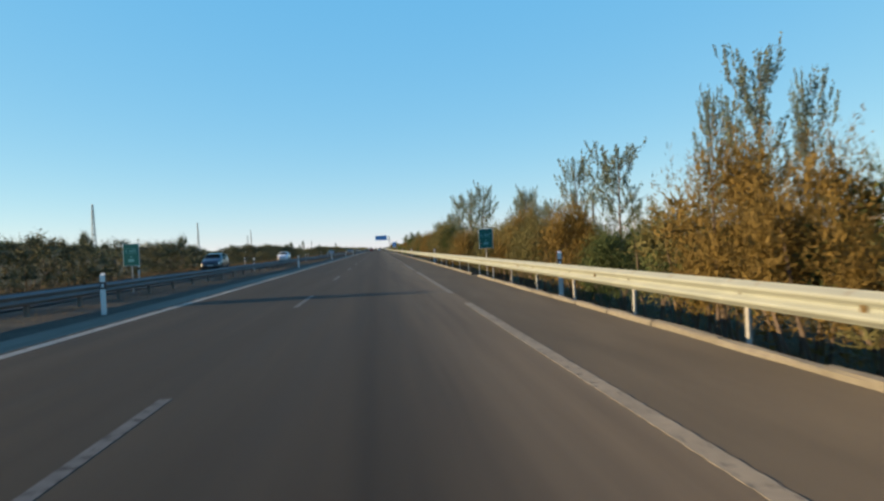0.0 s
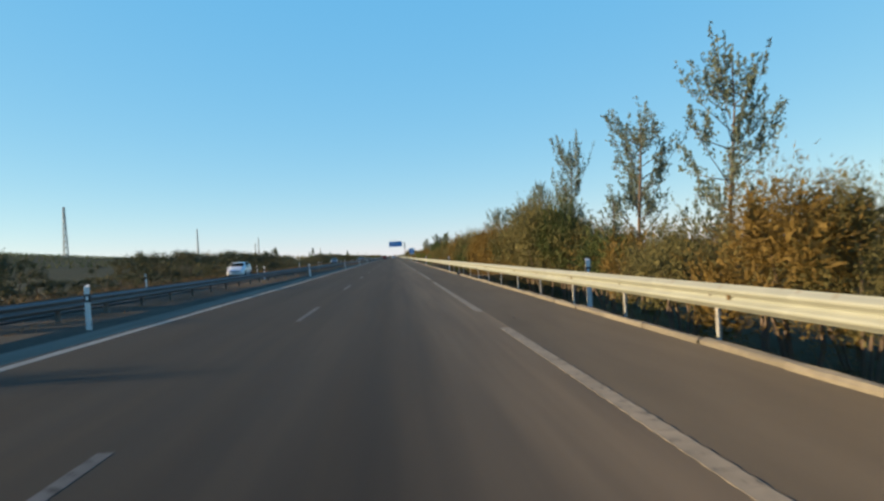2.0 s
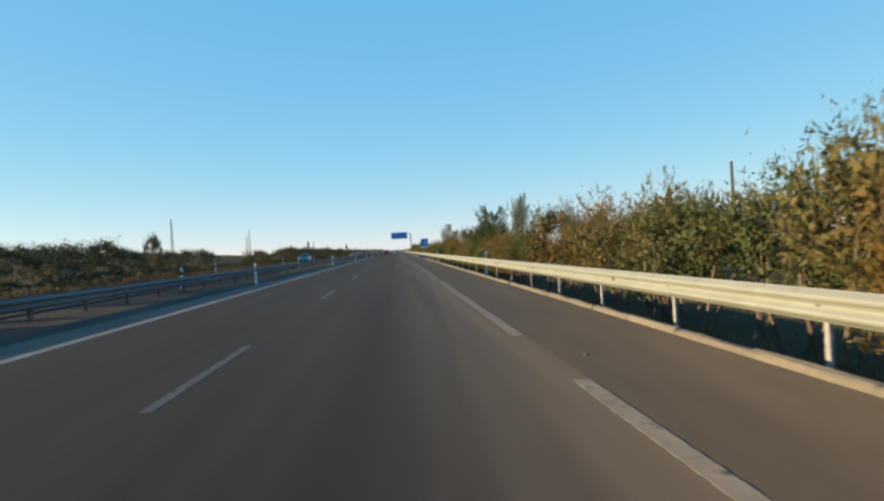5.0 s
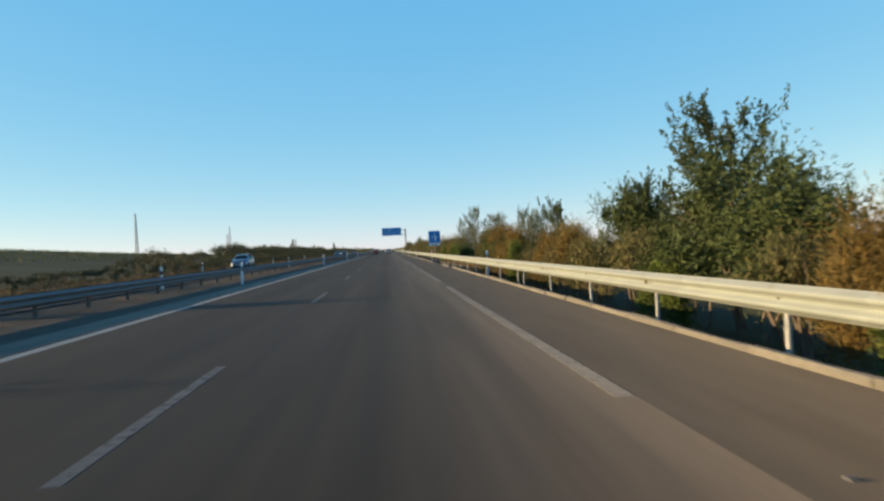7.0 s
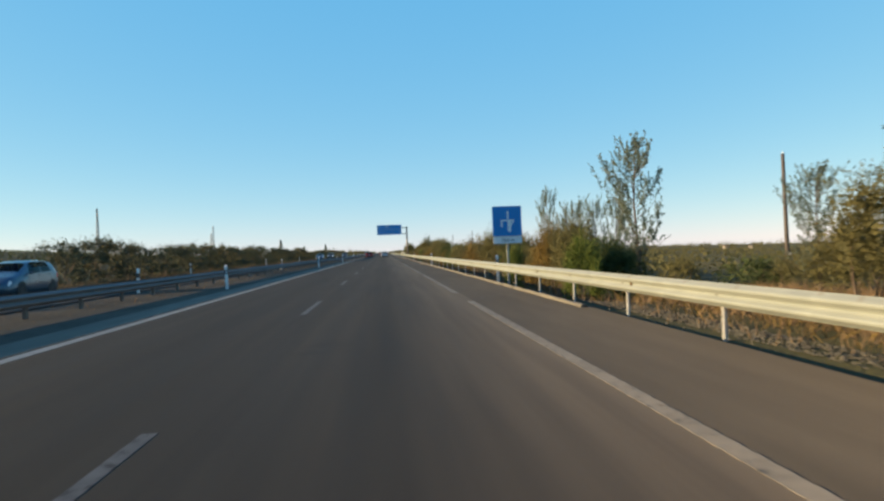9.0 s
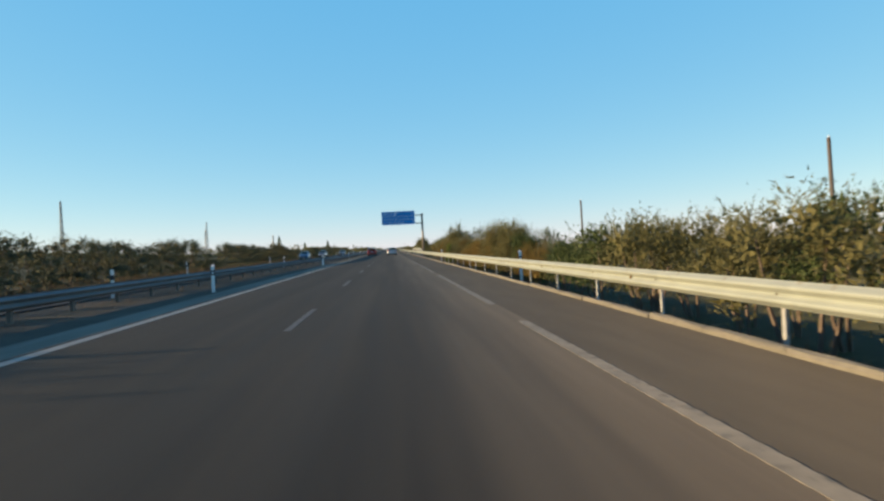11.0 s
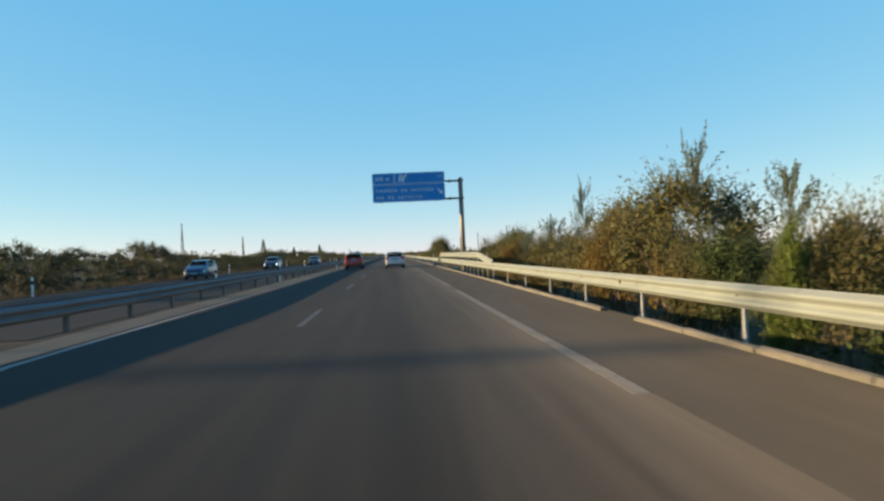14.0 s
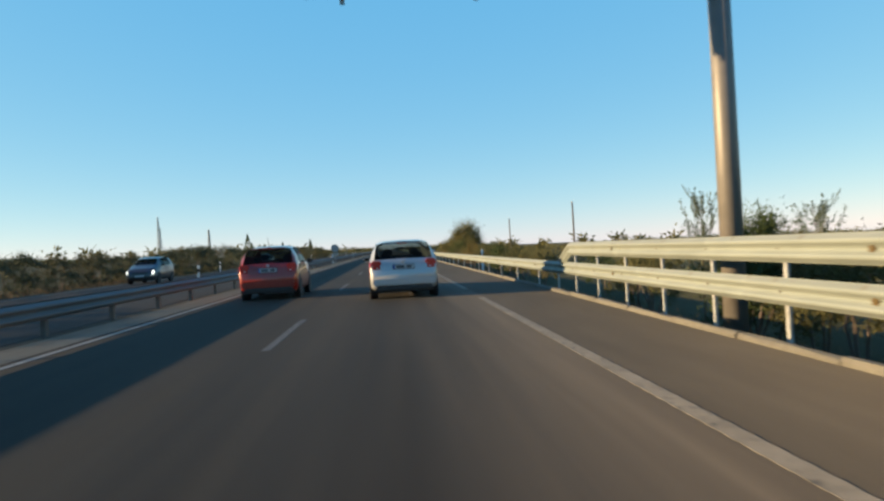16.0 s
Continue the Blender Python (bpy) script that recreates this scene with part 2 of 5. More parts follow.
STRAW = leafy("dry_grass_blade", (0.136, 0.085, 0.0425), (0.289, 0.204, 0.111), 0.2)
SILVER = surface("silver_paint", (0.4063, 0.4156, 0.4284), (0.4684, 0.4777, 0.4904), 0.34, metal=0.35, grain=40, patch=0.7, coat=0.6)
RED = surface("red_paint", (0.204, 0.0136, 0.00748), (0.2584, 0.0204, 0.0102), 0.3, metal=0.15, grain=20, patch=0.7, coat=0.7)
WHITE_PAINT = surface("white_paint", (0.66, 0.66, 0.66), (0.75, 0.75, 0.75), 0.3, grain=10, coat=0.5)
BLUE_PAINT = surface("blue_paint", (0.045, 0.08, 0.115), (0.065, 0.11, 0.155), 0.3, metal=0.3, grain=10, coat=0.5)
GREY_PAINT = surface("grey_paint", (0.045, 0.0495, 0.054), (0.0675, 0.072, 0.0765), 0.3, metal=0.4, grain=10, coat=0.5)
SEAT_CLOTH = surface("seat_cloth", (0.03, 0.03, 0.033), (0.06, 0.06, 0.064), 0.95)
TRIM = surface("black_trim", (0.018, 0.018, 0.019), (0.035, 0.035, 0.036), 0.6)
RUBBER = surface("tyre_rubber", (0.018, 0.018, 0.018), (0.035, 0.034, 0.033), 0.85)
RIM = surface("alloy_rim", (0.35, 0.35, 0.36), (0.5, 0.5, 0.5), 0.35, metal=0.7)
GLASS = dark_glass("car_glass")
CLEAR_GLASS = dark_glass("clear_car_glass", clear=(0.42, 0.48, 0.48))
LAMP_RED = surface("tail_lamp_red", (0.4, 0.012, 0.01), (0.55, 0.025, 0.016), 0.2, coat=0.8)
LAMP_CLEAR = surface("clear_lamp", (0.6, 0.6, 0.6), (0.75, 0.75, 0.75), 0.15, coat=0.8)
HEADLIGHT = glowing("lit_headlight", (1.0, 0.95, 0.85), 1.5)
PLATE = surface("number_plate_white", (0.36, 0.372, 0.384), (0.42, 0.42, 0.42), 0.4)
PLATE_BLUE = surface("plate_blue_band", (0.02, 0.06, 0.3), (0.03, 0.08, 0.36), 0.4)


# ---- building helpers ----
def finish(bm, name, material, smooth=False):
    me = bpy.data.meshes.new(name)
    bmesh.ops.recalc_face_normals(bm, faces=bm.faces)
    bm.to_mesh(me)
    bm.free()
    me.materials.append(material)
    if smooth:
        me.polygons.foreach_set("use_smooth", [True] * len(me.polygons))
    return me


def part(name, bm, material, parent, label="", smooth=False):
    me = bm if isinstance(bm, bpy.types.Mesh) else finish(bm, name, material, smooth)
    ob = new(name, me)
    ob.parent = parent
    if label:
        ob["label"] = label
    return ob


def thing(name, m, label, category, group="", kind=""):
    ob = new(name)
    ob.matrix_world = m
    ob.empty_display_size = 0.3
    return tagged(ob, label, category, group, kind)


def solid(name, bm, material, label, category, kind="structure", smooth=False):
    return tagged(new(name, finish(bm, name, material, smooth)), label, category, kind=kind)


def add_box(bm, x0, x1, y0, y1, z0, z1, bevel=0.0):
    vs = [bm.verts.new((x, y, z)) for x in (x0, x1) for y in (y0, y1) for z in (z0, z1)]
    fs = [bm.faces.new([vs[i] for i in q]) for q in ((0, 1, 3, 2), (4, 6, 7, 5), (0, 4, 5, 1), (2, 3, 7, 6), (0, 2, 6, 4), (1, 5, 7, 3))]
    if bevel:
        es = list({e for f in fs for e in f.edges})
        bmesh.ops.bevel(bm, geom=es, offset=bevel, segments=2, affect="EDGES")
    return bm


def box(x0, x1, y0, y1, z0, z1, bevel=0.0):
    return add_box(bmesh.new(), x0, x1, y0, y1, z0, z1, bevel)


def add_tube(bm, pts, radii, sides=8):
    """A tapered tube through points."""
    rings = []
    for i, p in enumerate(pts):
        a, b = Vector(pts[max(i - 1, 0)]), Vector(pts[min(i + 1, len(pts) - 1)])
        way = (b - a).normalized()
        u = way.orthogonal().normalized()
        v = way.cross(u)
        rings.append([bm.verts.new(Vector(p) + radii[i] * (math.cos(6.2832 * k / sides) * u + math.sin(6.2832 * k / sides) * v)) for k in range(sides)])
    for r, s in zip(rings, rings[1:]):
        best = min(range(sides), key=lambda o: sum((r[k].co - s[(k + o) % sides].co).length for k in range(sides)))
        for k in range(sides):
            bm.faces.new((r[k], r[(k + 1) % sides], s[(k + 1 + best) % sides], s[(k + best) % sides]))
    bm.faces.new(rings[0][::-1])
    bm.faces.new(rings[-1])
    return bm


def tube(pts, radii, sides=8):
    return add_tube(bmesh.new(), pts, radii, sides)


def strip(name, cross, y0, y1, material, label, category, steps=1):
    """A long strip along the road: a cross-section of (x, z) points drawn from y0 to y1."""
    bm = bmesh.new()
    ys = [y0 + (y1 - y0) * i / steps for i in range(steps + 1)]
    cols = [[bm.verts.new((x, y, z)) for x, z in cross] for y in ys]
    for a, b in zip(cols, cols[1:]):
        for i in range(len(cross) - 1):
            bm.faces.new((a[i], a[i + 1], b[i + 1], b[i]))
    ob = solid(name, bm, material, label, category)
    for p in ob.data.polygons:
        if p.normal.z < 0:
            p.flip()
    return ob


# ---- the land: one sheet with a rise on the far side of the other carriageway ----
def bank(y):
    """How deep the ground falls away behind the kerb: a ditch, but nearly level where the kerb is broken away."""
    level = max(0.0, min(1.0, (y - 200) / 8, (228 - y) / 6), min(1.0, (y - 83) / 2.5, (90 - y) / 2.5))
    return 1.25 - 1.22 * level


def land(x, y):
    if x > -24:
        if x > 4.2:
            k = min(1.0, max(0.0, (x - 4.25) / 1.9))
            return -0.1 - bank(y) * k * k * (3 - 2 * k) - 0.016 * max(0.0, x - 24)
        return -0.12
    k = min(1.0, (-24 - x) / 230)
    k = k * k * (3 - 2 * k)
    return -0.12 + k * (27.0 - 0.0267 * max(-200.0, min(y, 900.0)))


def build_ground():
    xs = [-4500, -2500, -1200, -700, -450, -330, -254, -220, -180, -140, -105, -75, -52, -36, -24, -18, -10.6, -6.4, 4.0, 4.3, 4.8, 5.2, 5.7, 6.2, 8, 11, 16, 30, 60, 130, 300, 700, 1800, 4500]
    ys = [-1500, -500, -150, -60] + sorted({-30 + 12 * i for i in range(52)} | {80, 83, 85.5, 87.5, 92, 200, 204, 208, 222, 225, 228}) + [620, 700, 850, 1100, 1500, 2200, 3300, 4800]
    bm = bmesh.new()
    grid = [[bm.verts.new((x, y, land(x, y) + (0.12 * noise.noise((x * 0.11, y * 0.11, 0)) if x < -24 or x > 7 else 0))) for y in ys] for x in xs]
    for i in range(len(xs) - 1):
        for j in range(len(ys) - 1):
            bm.faces.new((grid[i][j], grid[i + 1][j], grid[i + 1][j + 1], grid[i][j + 1]))
    return solid("ground", bm, SOIL, "dry tan and green farmland rising to a low ridge", "ground", smooth=True)


build_ground()
LONG0, LONG1 = -40.0, 1500.0
R_LINE, D_LINE, L_LINE = 1.908, -1.887, -5.25
strip("road", [(-5.45, -0.3), (-5.45, 0), (-1.9, 0.0), (1.985, 0), (1.985, -0.3)], LONG0, LONG1, ASPHALT, "dark worn asphalt of a two-lane carriageway, painted dimmer to the left", "road", 60)
strip("hard_shoulder", [(1.985, 0.0), (4.02, -0.02), (4.02, -0.3)], LONG0, LONG1, SHOULDER, "paler weathered asphalt hard shoulder beside the kerb", "shoulder", 60)


strip("median_shoulder", [(-6.35, -0.3), (-6.35, -0.005), (-5.45, 0.0)], LONG0, LONG1, MEDIAN_ASPHALT, "narrow grey asphalt strip beside the fast lane", "shoulder", 60)
strip("median_verge", [(-10.6, -0.05), (-9.2, -0.02), (-6.35, -0.012)], LONG0, LONG1, VERGE, "bare gravelly median strip with dry soil", "verge", 60)
strip("outer_verge", [(4.02, -0.06)] + [(x, land(x, 0) + 0.012) for x in (4.25, 4.5, 4.8, 5.05, 5.3)], LONG0, 700.0, VERGE, "stony dry verge falling away behind the kerb", "verge", 40)
strip("opposite_inner_shoulder", [(-10.6, -0.02), (-10.6, 0.002), (-6.75, 0.0), (-6.7, -0.02)], 338.0, LONG1, FAR_ASPHALT, "dark asphalt beside the narrowed median", "shoulder", 40)
strip("opposite_road", [(-17.2, -0.3), (-17.2, 0.0), (-10.6, 0.0), (-10.6, -0.3)], LONG0, LONG1, FAR_ASPHALT, "grey asphalt of the opposite carriageway", "road", 60)

# ---- road markings ----
LINE_NEAR, LINE_PERIOD, LINE_LENGTH = 19.02 - 3 * 20.74, 20.74, 17.31
DASH_NEAR, DASH_PERIOD, DASH_LENGTH = 2.46 - 3 * 14.58, 14.58, 4.32


def ribbed_line(length, width, rib=0.3):
    """A painted line with raised cross ribs that stand a little beyond its sides, as of a rumble line."""
    bm = box(-width / 2, width / 2, 0, length, -0.008, 0.0025)
    for i in range(int(length / rib)):
        y = rib * (i + 0.3)
        add_box(bm, -width / 2 - 0.006, width / 2 + 0.004, y, y + 0.15, -0.006, 0.0042)
    return bm


edge_mesh = finish(ribbed_line(LINE_LENGTH, 0.15), "edge_line", PAINT)
for k in range(45):
    ob = tagged(new("edge_line", edge_mesh), "broad white edge line with a ribbed side", "road marking", "broken edge line", "structure")
    ob.location = (R_LINE - 0.01, LINE_NEAR + k * LINE_PERIOD, 0)
dash_mesh = finish(box(-0.06, 0.06, 0, DASH_LENGTH, -0.008, 0.0025), "lane_dash", PAINT_FAINT)
for k in range(60):
    ob = tagged(new("lane_dash", dash_mesh), "worn thin white lane dash", "road marking", "lane dashes", "structure")
    ob.location = (D_LINE, DASH_NEAR + k * DASH_PERIOD, 0)
solid("median_line", box(L_LINE - 0.1, L_LINE + 0.12, LONG0, 334.0, -0.008, 0.0025), PAINT_CLEAN, "continuous white line beside the median", "road marking")
solid("narrow_median_line", box(L_LINE - 0.04, L_LINE + 0.08, 334.0, LONG1, -0.008, 0.0025), PAINT_CLEAN, "thinner white line where the median narrows", "road marking")
solid("opposite_line", box(-16.5, -16.35, LONG0, LONG1, -0.008, 0.004), PAINT, "continuous white line of the opposite carriageway", "road marking")
solid("opposite_inner_line", box(-11.25, -11.1, LONG0, LONG1, -0.008, 0.004), PAINT, "white inner line of the opposite carriageway", "road marking")


def road_stud():
    """A low cast stud with sloping ends and a reflector at each."""
    t = thing("road_stud", pose(2.32, 17.45, 0) @ Matrix.Scale(0.65, 4), "small grey reflective road stud on the asphalt", "road stud", "road studs")
    bm = bmesh.new()
    low = [bm.verts.new((x, y, 0.0)) for x, y in ((-0.04, -0.04), (0.04, -0.04), (0.04, 0.04), (-0.04, 0.04))]
    top = [bm.verts.new((x, y, 0.022)) for x, y in ((-0.032, -0.018), (0.032, -0.018), (0.032, 0.018), (-0.032, 0.018))]
    bm.faces.new(top)
    bm.faces.new(low[::-1])
    for i in range(4):
        bm.faces.new((low[i], low[(i + 1) % 4], top[(i + 1) % 4], top[i]))
    part("body", bm, DIM_STEEL, t)
    for s in (-1, 1):
        bm = bmesh.new()
        q = [(-0.03, s * 0.0375, 0.006), (0.03, s * 0.0375, 0.006), (0.028, s * 0.024, 0.0205), (-0.028, s * 0.024, 0.0205)]
        bm.faces.new([bm.verts.new(p) for p in q])
        part("reflector", bm, AMBER, t, "amber reflector strip")
    return t


stud = road_stud()
for k in range(1, 32):
    copy_thing(stud, pose(2.32, 17.45 + 20.65 * k, 0))


# ---- guard rails ----
def beam_mesh(length, face=-1):
    """A corrugated rail: two ridges and a valley, pressed from sheet, with rounded folds; its ridges look to face."""
    prof = [(0.0, 0.158), (0.012, 0.145), (0.045, 0.122), (0.072, 0.1), (0.08, 0.08), (0.072, 0.06), (0.03, 0.025), (0.012, 0.0), (0.03, -0.025), (0.072, -0.06), (0.08, -0.08), (0.072, -0.1), (0.045, -0.122), (0.012, -0.145), (0.0, -0.158)]
    bm = bmesh.new()
    rings = []
    for y in (0.0, length):
        rings.append([bm.verts.new((face * d, y, z)) for d, z in prof] + [bm.verts.new((face * (d - 0.006), y, z)) for d, z in reversed(prof)])
    m = len(rings[0])
    for i in range(m):
        bm.faces.new((rings[0][i], rings[0][(i + 1) % m], rings[1][(i + 1) % m], rings[1][i]))
    return finish(bm, "beam", STEEL)


def post_mesh(height, deep=0.35):
    """A pressed channel post with two flanges."""
    bm = bmesh.new()
    c = [(-0.02, -0.032), (0.018, -0.032), (0.018, 0.032), (0.013, 0.032), (0.013, -0.026), (-0.015, -0.026), (-0.015, 0.032), (-0.02, 0.032)]
    a = [bm.verts.new((x, y, -deep)) for x, y in c]
    b = [bm.verts.new((x, y, height)) for x, y in c]
    for i in range(8):
        bm.faces.new((a[i], a[(i + 1) % 8], b[(i + 1) % 8], b[i]))
    bm.faces.new(b)
    return finish(bm, "post", STEEL_POST)


RAIL_X, RAIL_Z = 4.27, 0.52
rail = thing("guardrail", pose(RAIL_X, 0, 0), "cream-lit galvanised steel guardrail on channel posts along the shoulder", "guardrail")
beam4, post4, post_tall = beam_mesh(4.0), post_mesh(0.62), post_mesh(1.12)
bolt = finish(tube([(-0.022, 0, 0), (0.0, 0, 0)], [0.017, 0.02], 6), "bolt", DIM_POST_STEEL)
block = finish(box(-0.012, 0.03, -0.06, 0.06, -0.08, 0.08), "spacer", STEEL_POST)
for i in range(-4, 170):
    b = part("beam", beam4, STEEL, rail)
    b.location = (0, 4.0 * i + 0.6, RAIL_Z)
# the posts stand 3.86 m apart in stretches, each counted from one post; twice as close under the double rail
for first_post, start, end, gap in ((19.86, -14, 92, 3.86), (100.17, 92, 160, 3.86), (170.0, 160, 182, 3.86), (194.2, 182, 206, 3.86), (218.7, 206, 260, 3.86), (288.0, 260, 294, 3.86), (302.4, 294, 355, 3.86), (381.71, 355, 392, 1.93), (394.0, 392, 600, 3.86)):
    for i in range(-60, 60):
        y = first_post + i * gap
        if start <= y < end:
            p = part("post", post_tall if 357 < y < 391 else post4, STEEL_POST, rail)
            p.location = (0.07, y, -0.03)
            for z in ((RAIL_Z, 1.01) if 362 < y < 389 else (RAIL_Z,)):
                h = part("bolt", bolt, STEEL_POST, rail, "dull bolt head")
                h.location = (-0.012, y, z)
            if gap > 3:
                s = part("spacer", block, STEEL_POST, rail)
                s.location = (0.012, y, RAIL_Z)
tab = finish(add_box(box(-0.028, -0.02, -0.045, 0.045, -0.05, 0.05, 0.0), -0.03, -0.015, -0.02, 0.02, 0.03, 0.06), "reflector", AMBER)
for first_tab, start, end in ((86.05, -8, 150), (170.2, 150, 258), (378.1, 258, 520)):
    for i in range(-40, 40):
        y = first_tab + 8.0 * i
        if start <= y < end:
            r = part("reflector", tab, AMBER, rail, "small dull amber rail reflector")
            r.location = (-0.012, y, RAIL_Z)

upper = thing("upper_guardrail", pose(RAIL_X, 0, 0), "second, higher steel beam sloping up over the guardrail", "guardrail")
for i in range(7):
    b = part("beam", beam4, STEEL, upper)
    b.location = (-0.01, 361.6 + 4.0 * i, 1.01)
b = part("beam", beam_mesh(6.0), STEEL, upper, "beam sloping down to the lower rail")
b.matrix_local = Matrix.Translation((-0.012, 355.9, 0.63)) @ Matrix.Rotation(math.atan2(0.38, 5.7), 4, "X")
b = part("beam", beam_mesh(1.1), STEEL, upper, "short beam end turned down")
b.matrix_local = Matrix.Translation((-0.012, 389.6, 1.01)) @ Matrix.Rotation(-0.35, 4, "X")
for i in range(3):
    r = part("reflector", tab, AMBER, upper, "small dull amber rail reflector")
    r.location = (-0.02, 370.1 + 8 * i, 1.01)


def median_rail_x(y):
    """The median rail runs 3.5 m off the fast lane, then swings in close to it."""
    k = min(1.0, max(0.0, (y - 309.0) / 36))
    k = k * k * (3 - 2 * k)
    return -8.8 + k * 2.25


median_rail = thing("median_guardrail", pose(0, 0, 0), "grey two-sided steel guardrail, coloured darker for shade, along the gravelly median", "guardrail")
beam_right, beam_left = beam_mesh(3.3, 1), beam_mesh(3.3, -1)
spacer_wide = finish(box(-0.15, 0.15, -0.035, 0.035, -0.07, 0.07), "spacer", DIM_POST_STEEL)
post_low = post_mesh(0.62)
# beams and posts take the steels with shade in their colour
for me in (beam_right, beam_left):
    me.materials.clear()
    me.materials.append(DIM_STEEL)
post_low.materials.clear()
post_low.materials.append(DIM_POST_STEEL)
for i in range(-5, 220):
    y = 3.3 * i + 2.75
    x0, x1 = median_rail_x(y), median_rail_x(y + 3.3)
    k = min(1.0, max(0.0, (y - 309.0) / 36))
    z = 0.44 + 0.06 * k
    swing = Matrix.Rotation(-math.atan2(x1 - x0, 3.3), 4, "Z")
    b = part("beam", beam_right, DIM_STEEL, median_rail)
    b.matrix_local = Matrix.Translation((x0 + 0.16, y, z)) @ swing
    b = part("beam", beam_left, DIM_STEEL, median_rail)
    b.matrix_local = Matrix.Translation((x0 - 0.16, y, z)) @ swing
    p = part("post", post_low, DIM_POST_STEEL, median_rail)
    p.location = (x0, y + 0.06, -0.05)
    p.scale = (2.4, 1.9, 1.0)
    w = part("spacer", spacer_wide, DIM_POST_STEEL, median_rail)
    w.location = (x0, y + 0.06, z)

# ---- kerb ----
GAPS = ((27.9, 29.1), (85.7, 86.8), (202.1, 203.0), (210.9, 219.0), (307.3, 309.6), (335.2, 337.5))
kerb = tagged(new("kerb"), "low rounded cream concrete kerb at the shoulder's edge, broken in places", "kerb", kind="structure")


def kerb_stone(length, seed):
    """A low rounded stone with slightly uneven, chipped edges."""
    bm = bmesh.new()
    chip = random.Random(seed)
    prof = [(0, -0.1), (0, 0.03), (0.018, 0.056), (0.09, 0.066), (0.12, 0.045), (0.135, -0.1)]
    rings = []
    for k in range(4):
        y = 0.006 + (length - 0.012) * k / 3
        rings.append([bm.verts.new((x + chip.uniform(-0.008, 0.008) * (z > 0), y, z + chip.uniform(-0.014, 0.006) * (z > 0))) for x, z in prof])
    for a, b in zip(rings, rings[1:]):
        for i in range(len(prof) - 1):
            bm.faces.new((a[i], a[i + 1], b[i + 1], b[i]))
    bm.faces.new(rings[0])
    bm.faces.new(rings[-1][::-1])
    return finish(bm, "kerb_stone", CONCRETE)


stones = [kerb_stone(2.0, 40 + k) for k in range(6)]
rng = random.Random(5)
for i in range(-6, 280):
    y = 2.0 * i
    if any(a - 1.0 < y < b - 0.6 for a, b in GAPS):
        continue
    s = part("kerb_stone", stones[rng.randrange(6)], CONCRETE, kerb)
    s.location = (3.8 + rng.uniform(-0.012, 0.012), y, rng.uniform(-0.012, 0.006))
    s.rotation_euler = (0, 0, rng.uniform(-0.005, 0.005))


# ---- marker posts ----
def marker_post(m, group, face_black=True):
    t = thing("marker_post", m, "white plastic roadside marker post with a black band", "marker post", group)
    bm = bmesh.new()
    prof = [(-0.06, -0.035), (0.06, -0.035), (0.035, 0.045), (-0.035, 0.045)]
    a = [bm.verts.new((x, y, -0.25)) for x, y in prof]
    b = [bm.verts.new((x, y, 1.0 + (0.05 if y > 0 else 0))) for x, y in prof]
    for i in range(4):
        bm.faces.new((a[i], a[(i + 1) % 4], b[(i + 1) % 4], b[i]))
    bm.faces.new(b)
    part("body", bm, WHITE, t)
    part("black_band", box(-0.062, 0.062, -0.039, 0.048, 0.66, 0.84), BLACK, t, "black band round the post")
    part("reflector", box(-0.025, 0.025, -0.045, -0.036, 0.71, 0.79), SIGN_WHITE, t, "pale reflector")
    return t


first = marker_post(pose(4.75, 18.9, -0.1, 0, 0, 3), "marker posts")
for k in (1, 2, 3, 4, 5, 6, 7, 9, 10, 11, 12, 13):
    copy_thing(first, pose(4.75, 18.9 + 43.6 * k, -0.1, rng.uniform(-3, 3), rng.uniform(-3, 3), 4))
for k in range(0, 14):
    copy_thing(first, pose(-6.62, 18.5 + 43.6 * k, -0.06, rng.uniform(-2, 2), rng.uniform(-3, 3), 0))
    copy_thing(first, pose(-10.35, 18.9 + 43.6 * k, -0.06, 0, rng.uniform(-3, 3), 180))
for k in range(0, 13):
    copy_thing(first, pose(-17.7, 12.6 + 43.6 * k, -0.1, 0, rng.uniform(-3, 3), 180))


def loose_stones(seed, count, y0, y1, label, x0=4.06, x1=5.1):
    """Angular little stones strewn over the verge behind the kerb."""
    r = np.random.RandomState(seed)
    base = np.array([[1, 0, 0], [-1, 0, 0], [0, 1, 0], [0, -1, 0], [0, 0, 1], [0, 0, -1]], float)
    tri = np.array([[0, 2, 4], [2, 1, 4], [1, 3, 4], [3, 0, 4], [2, 0, 5], [1, 2, 5], [3, 1, 5], [0, 3, 5]])
    x, y = r.uniform(x0, x1, count), r.uniform(y0, y1, count)
    z = np.array([land(a, b) for a, b in zip(x, y)]) + 0.02
    size = r.uniform(0.008, 0.026, (count, 1, 3))
    v = base[None] * size + r.normal(0, 0.004, (count, 6, 3)) + np.stack([x, y, z], 1)[:, None]
    me = bpy.data.meshes.new("loose_stones")
    me.from_pydata(v.reshape(-1, 3).tolist(), [], (tri[None] + 6 * np.arange(count)[:, None, None]).reshape(-1, 3).tolist())
    me.materials.append(CONCRETE)
    return tagged(new("loose_stones", me), label, "stones", kind="stuff")


loose_stones(51, 900, -5, 420, "pale stones scattered behind the kerb")
loose_stones(52, 2600, 205, 224, "pale gravel where the kerb is broken away", 4.6, 5.3)
loose_stones(53, 260, 84.5, 88.5, "sandy gravel spilt through a gap in the kerb", 4.1, 5.2)


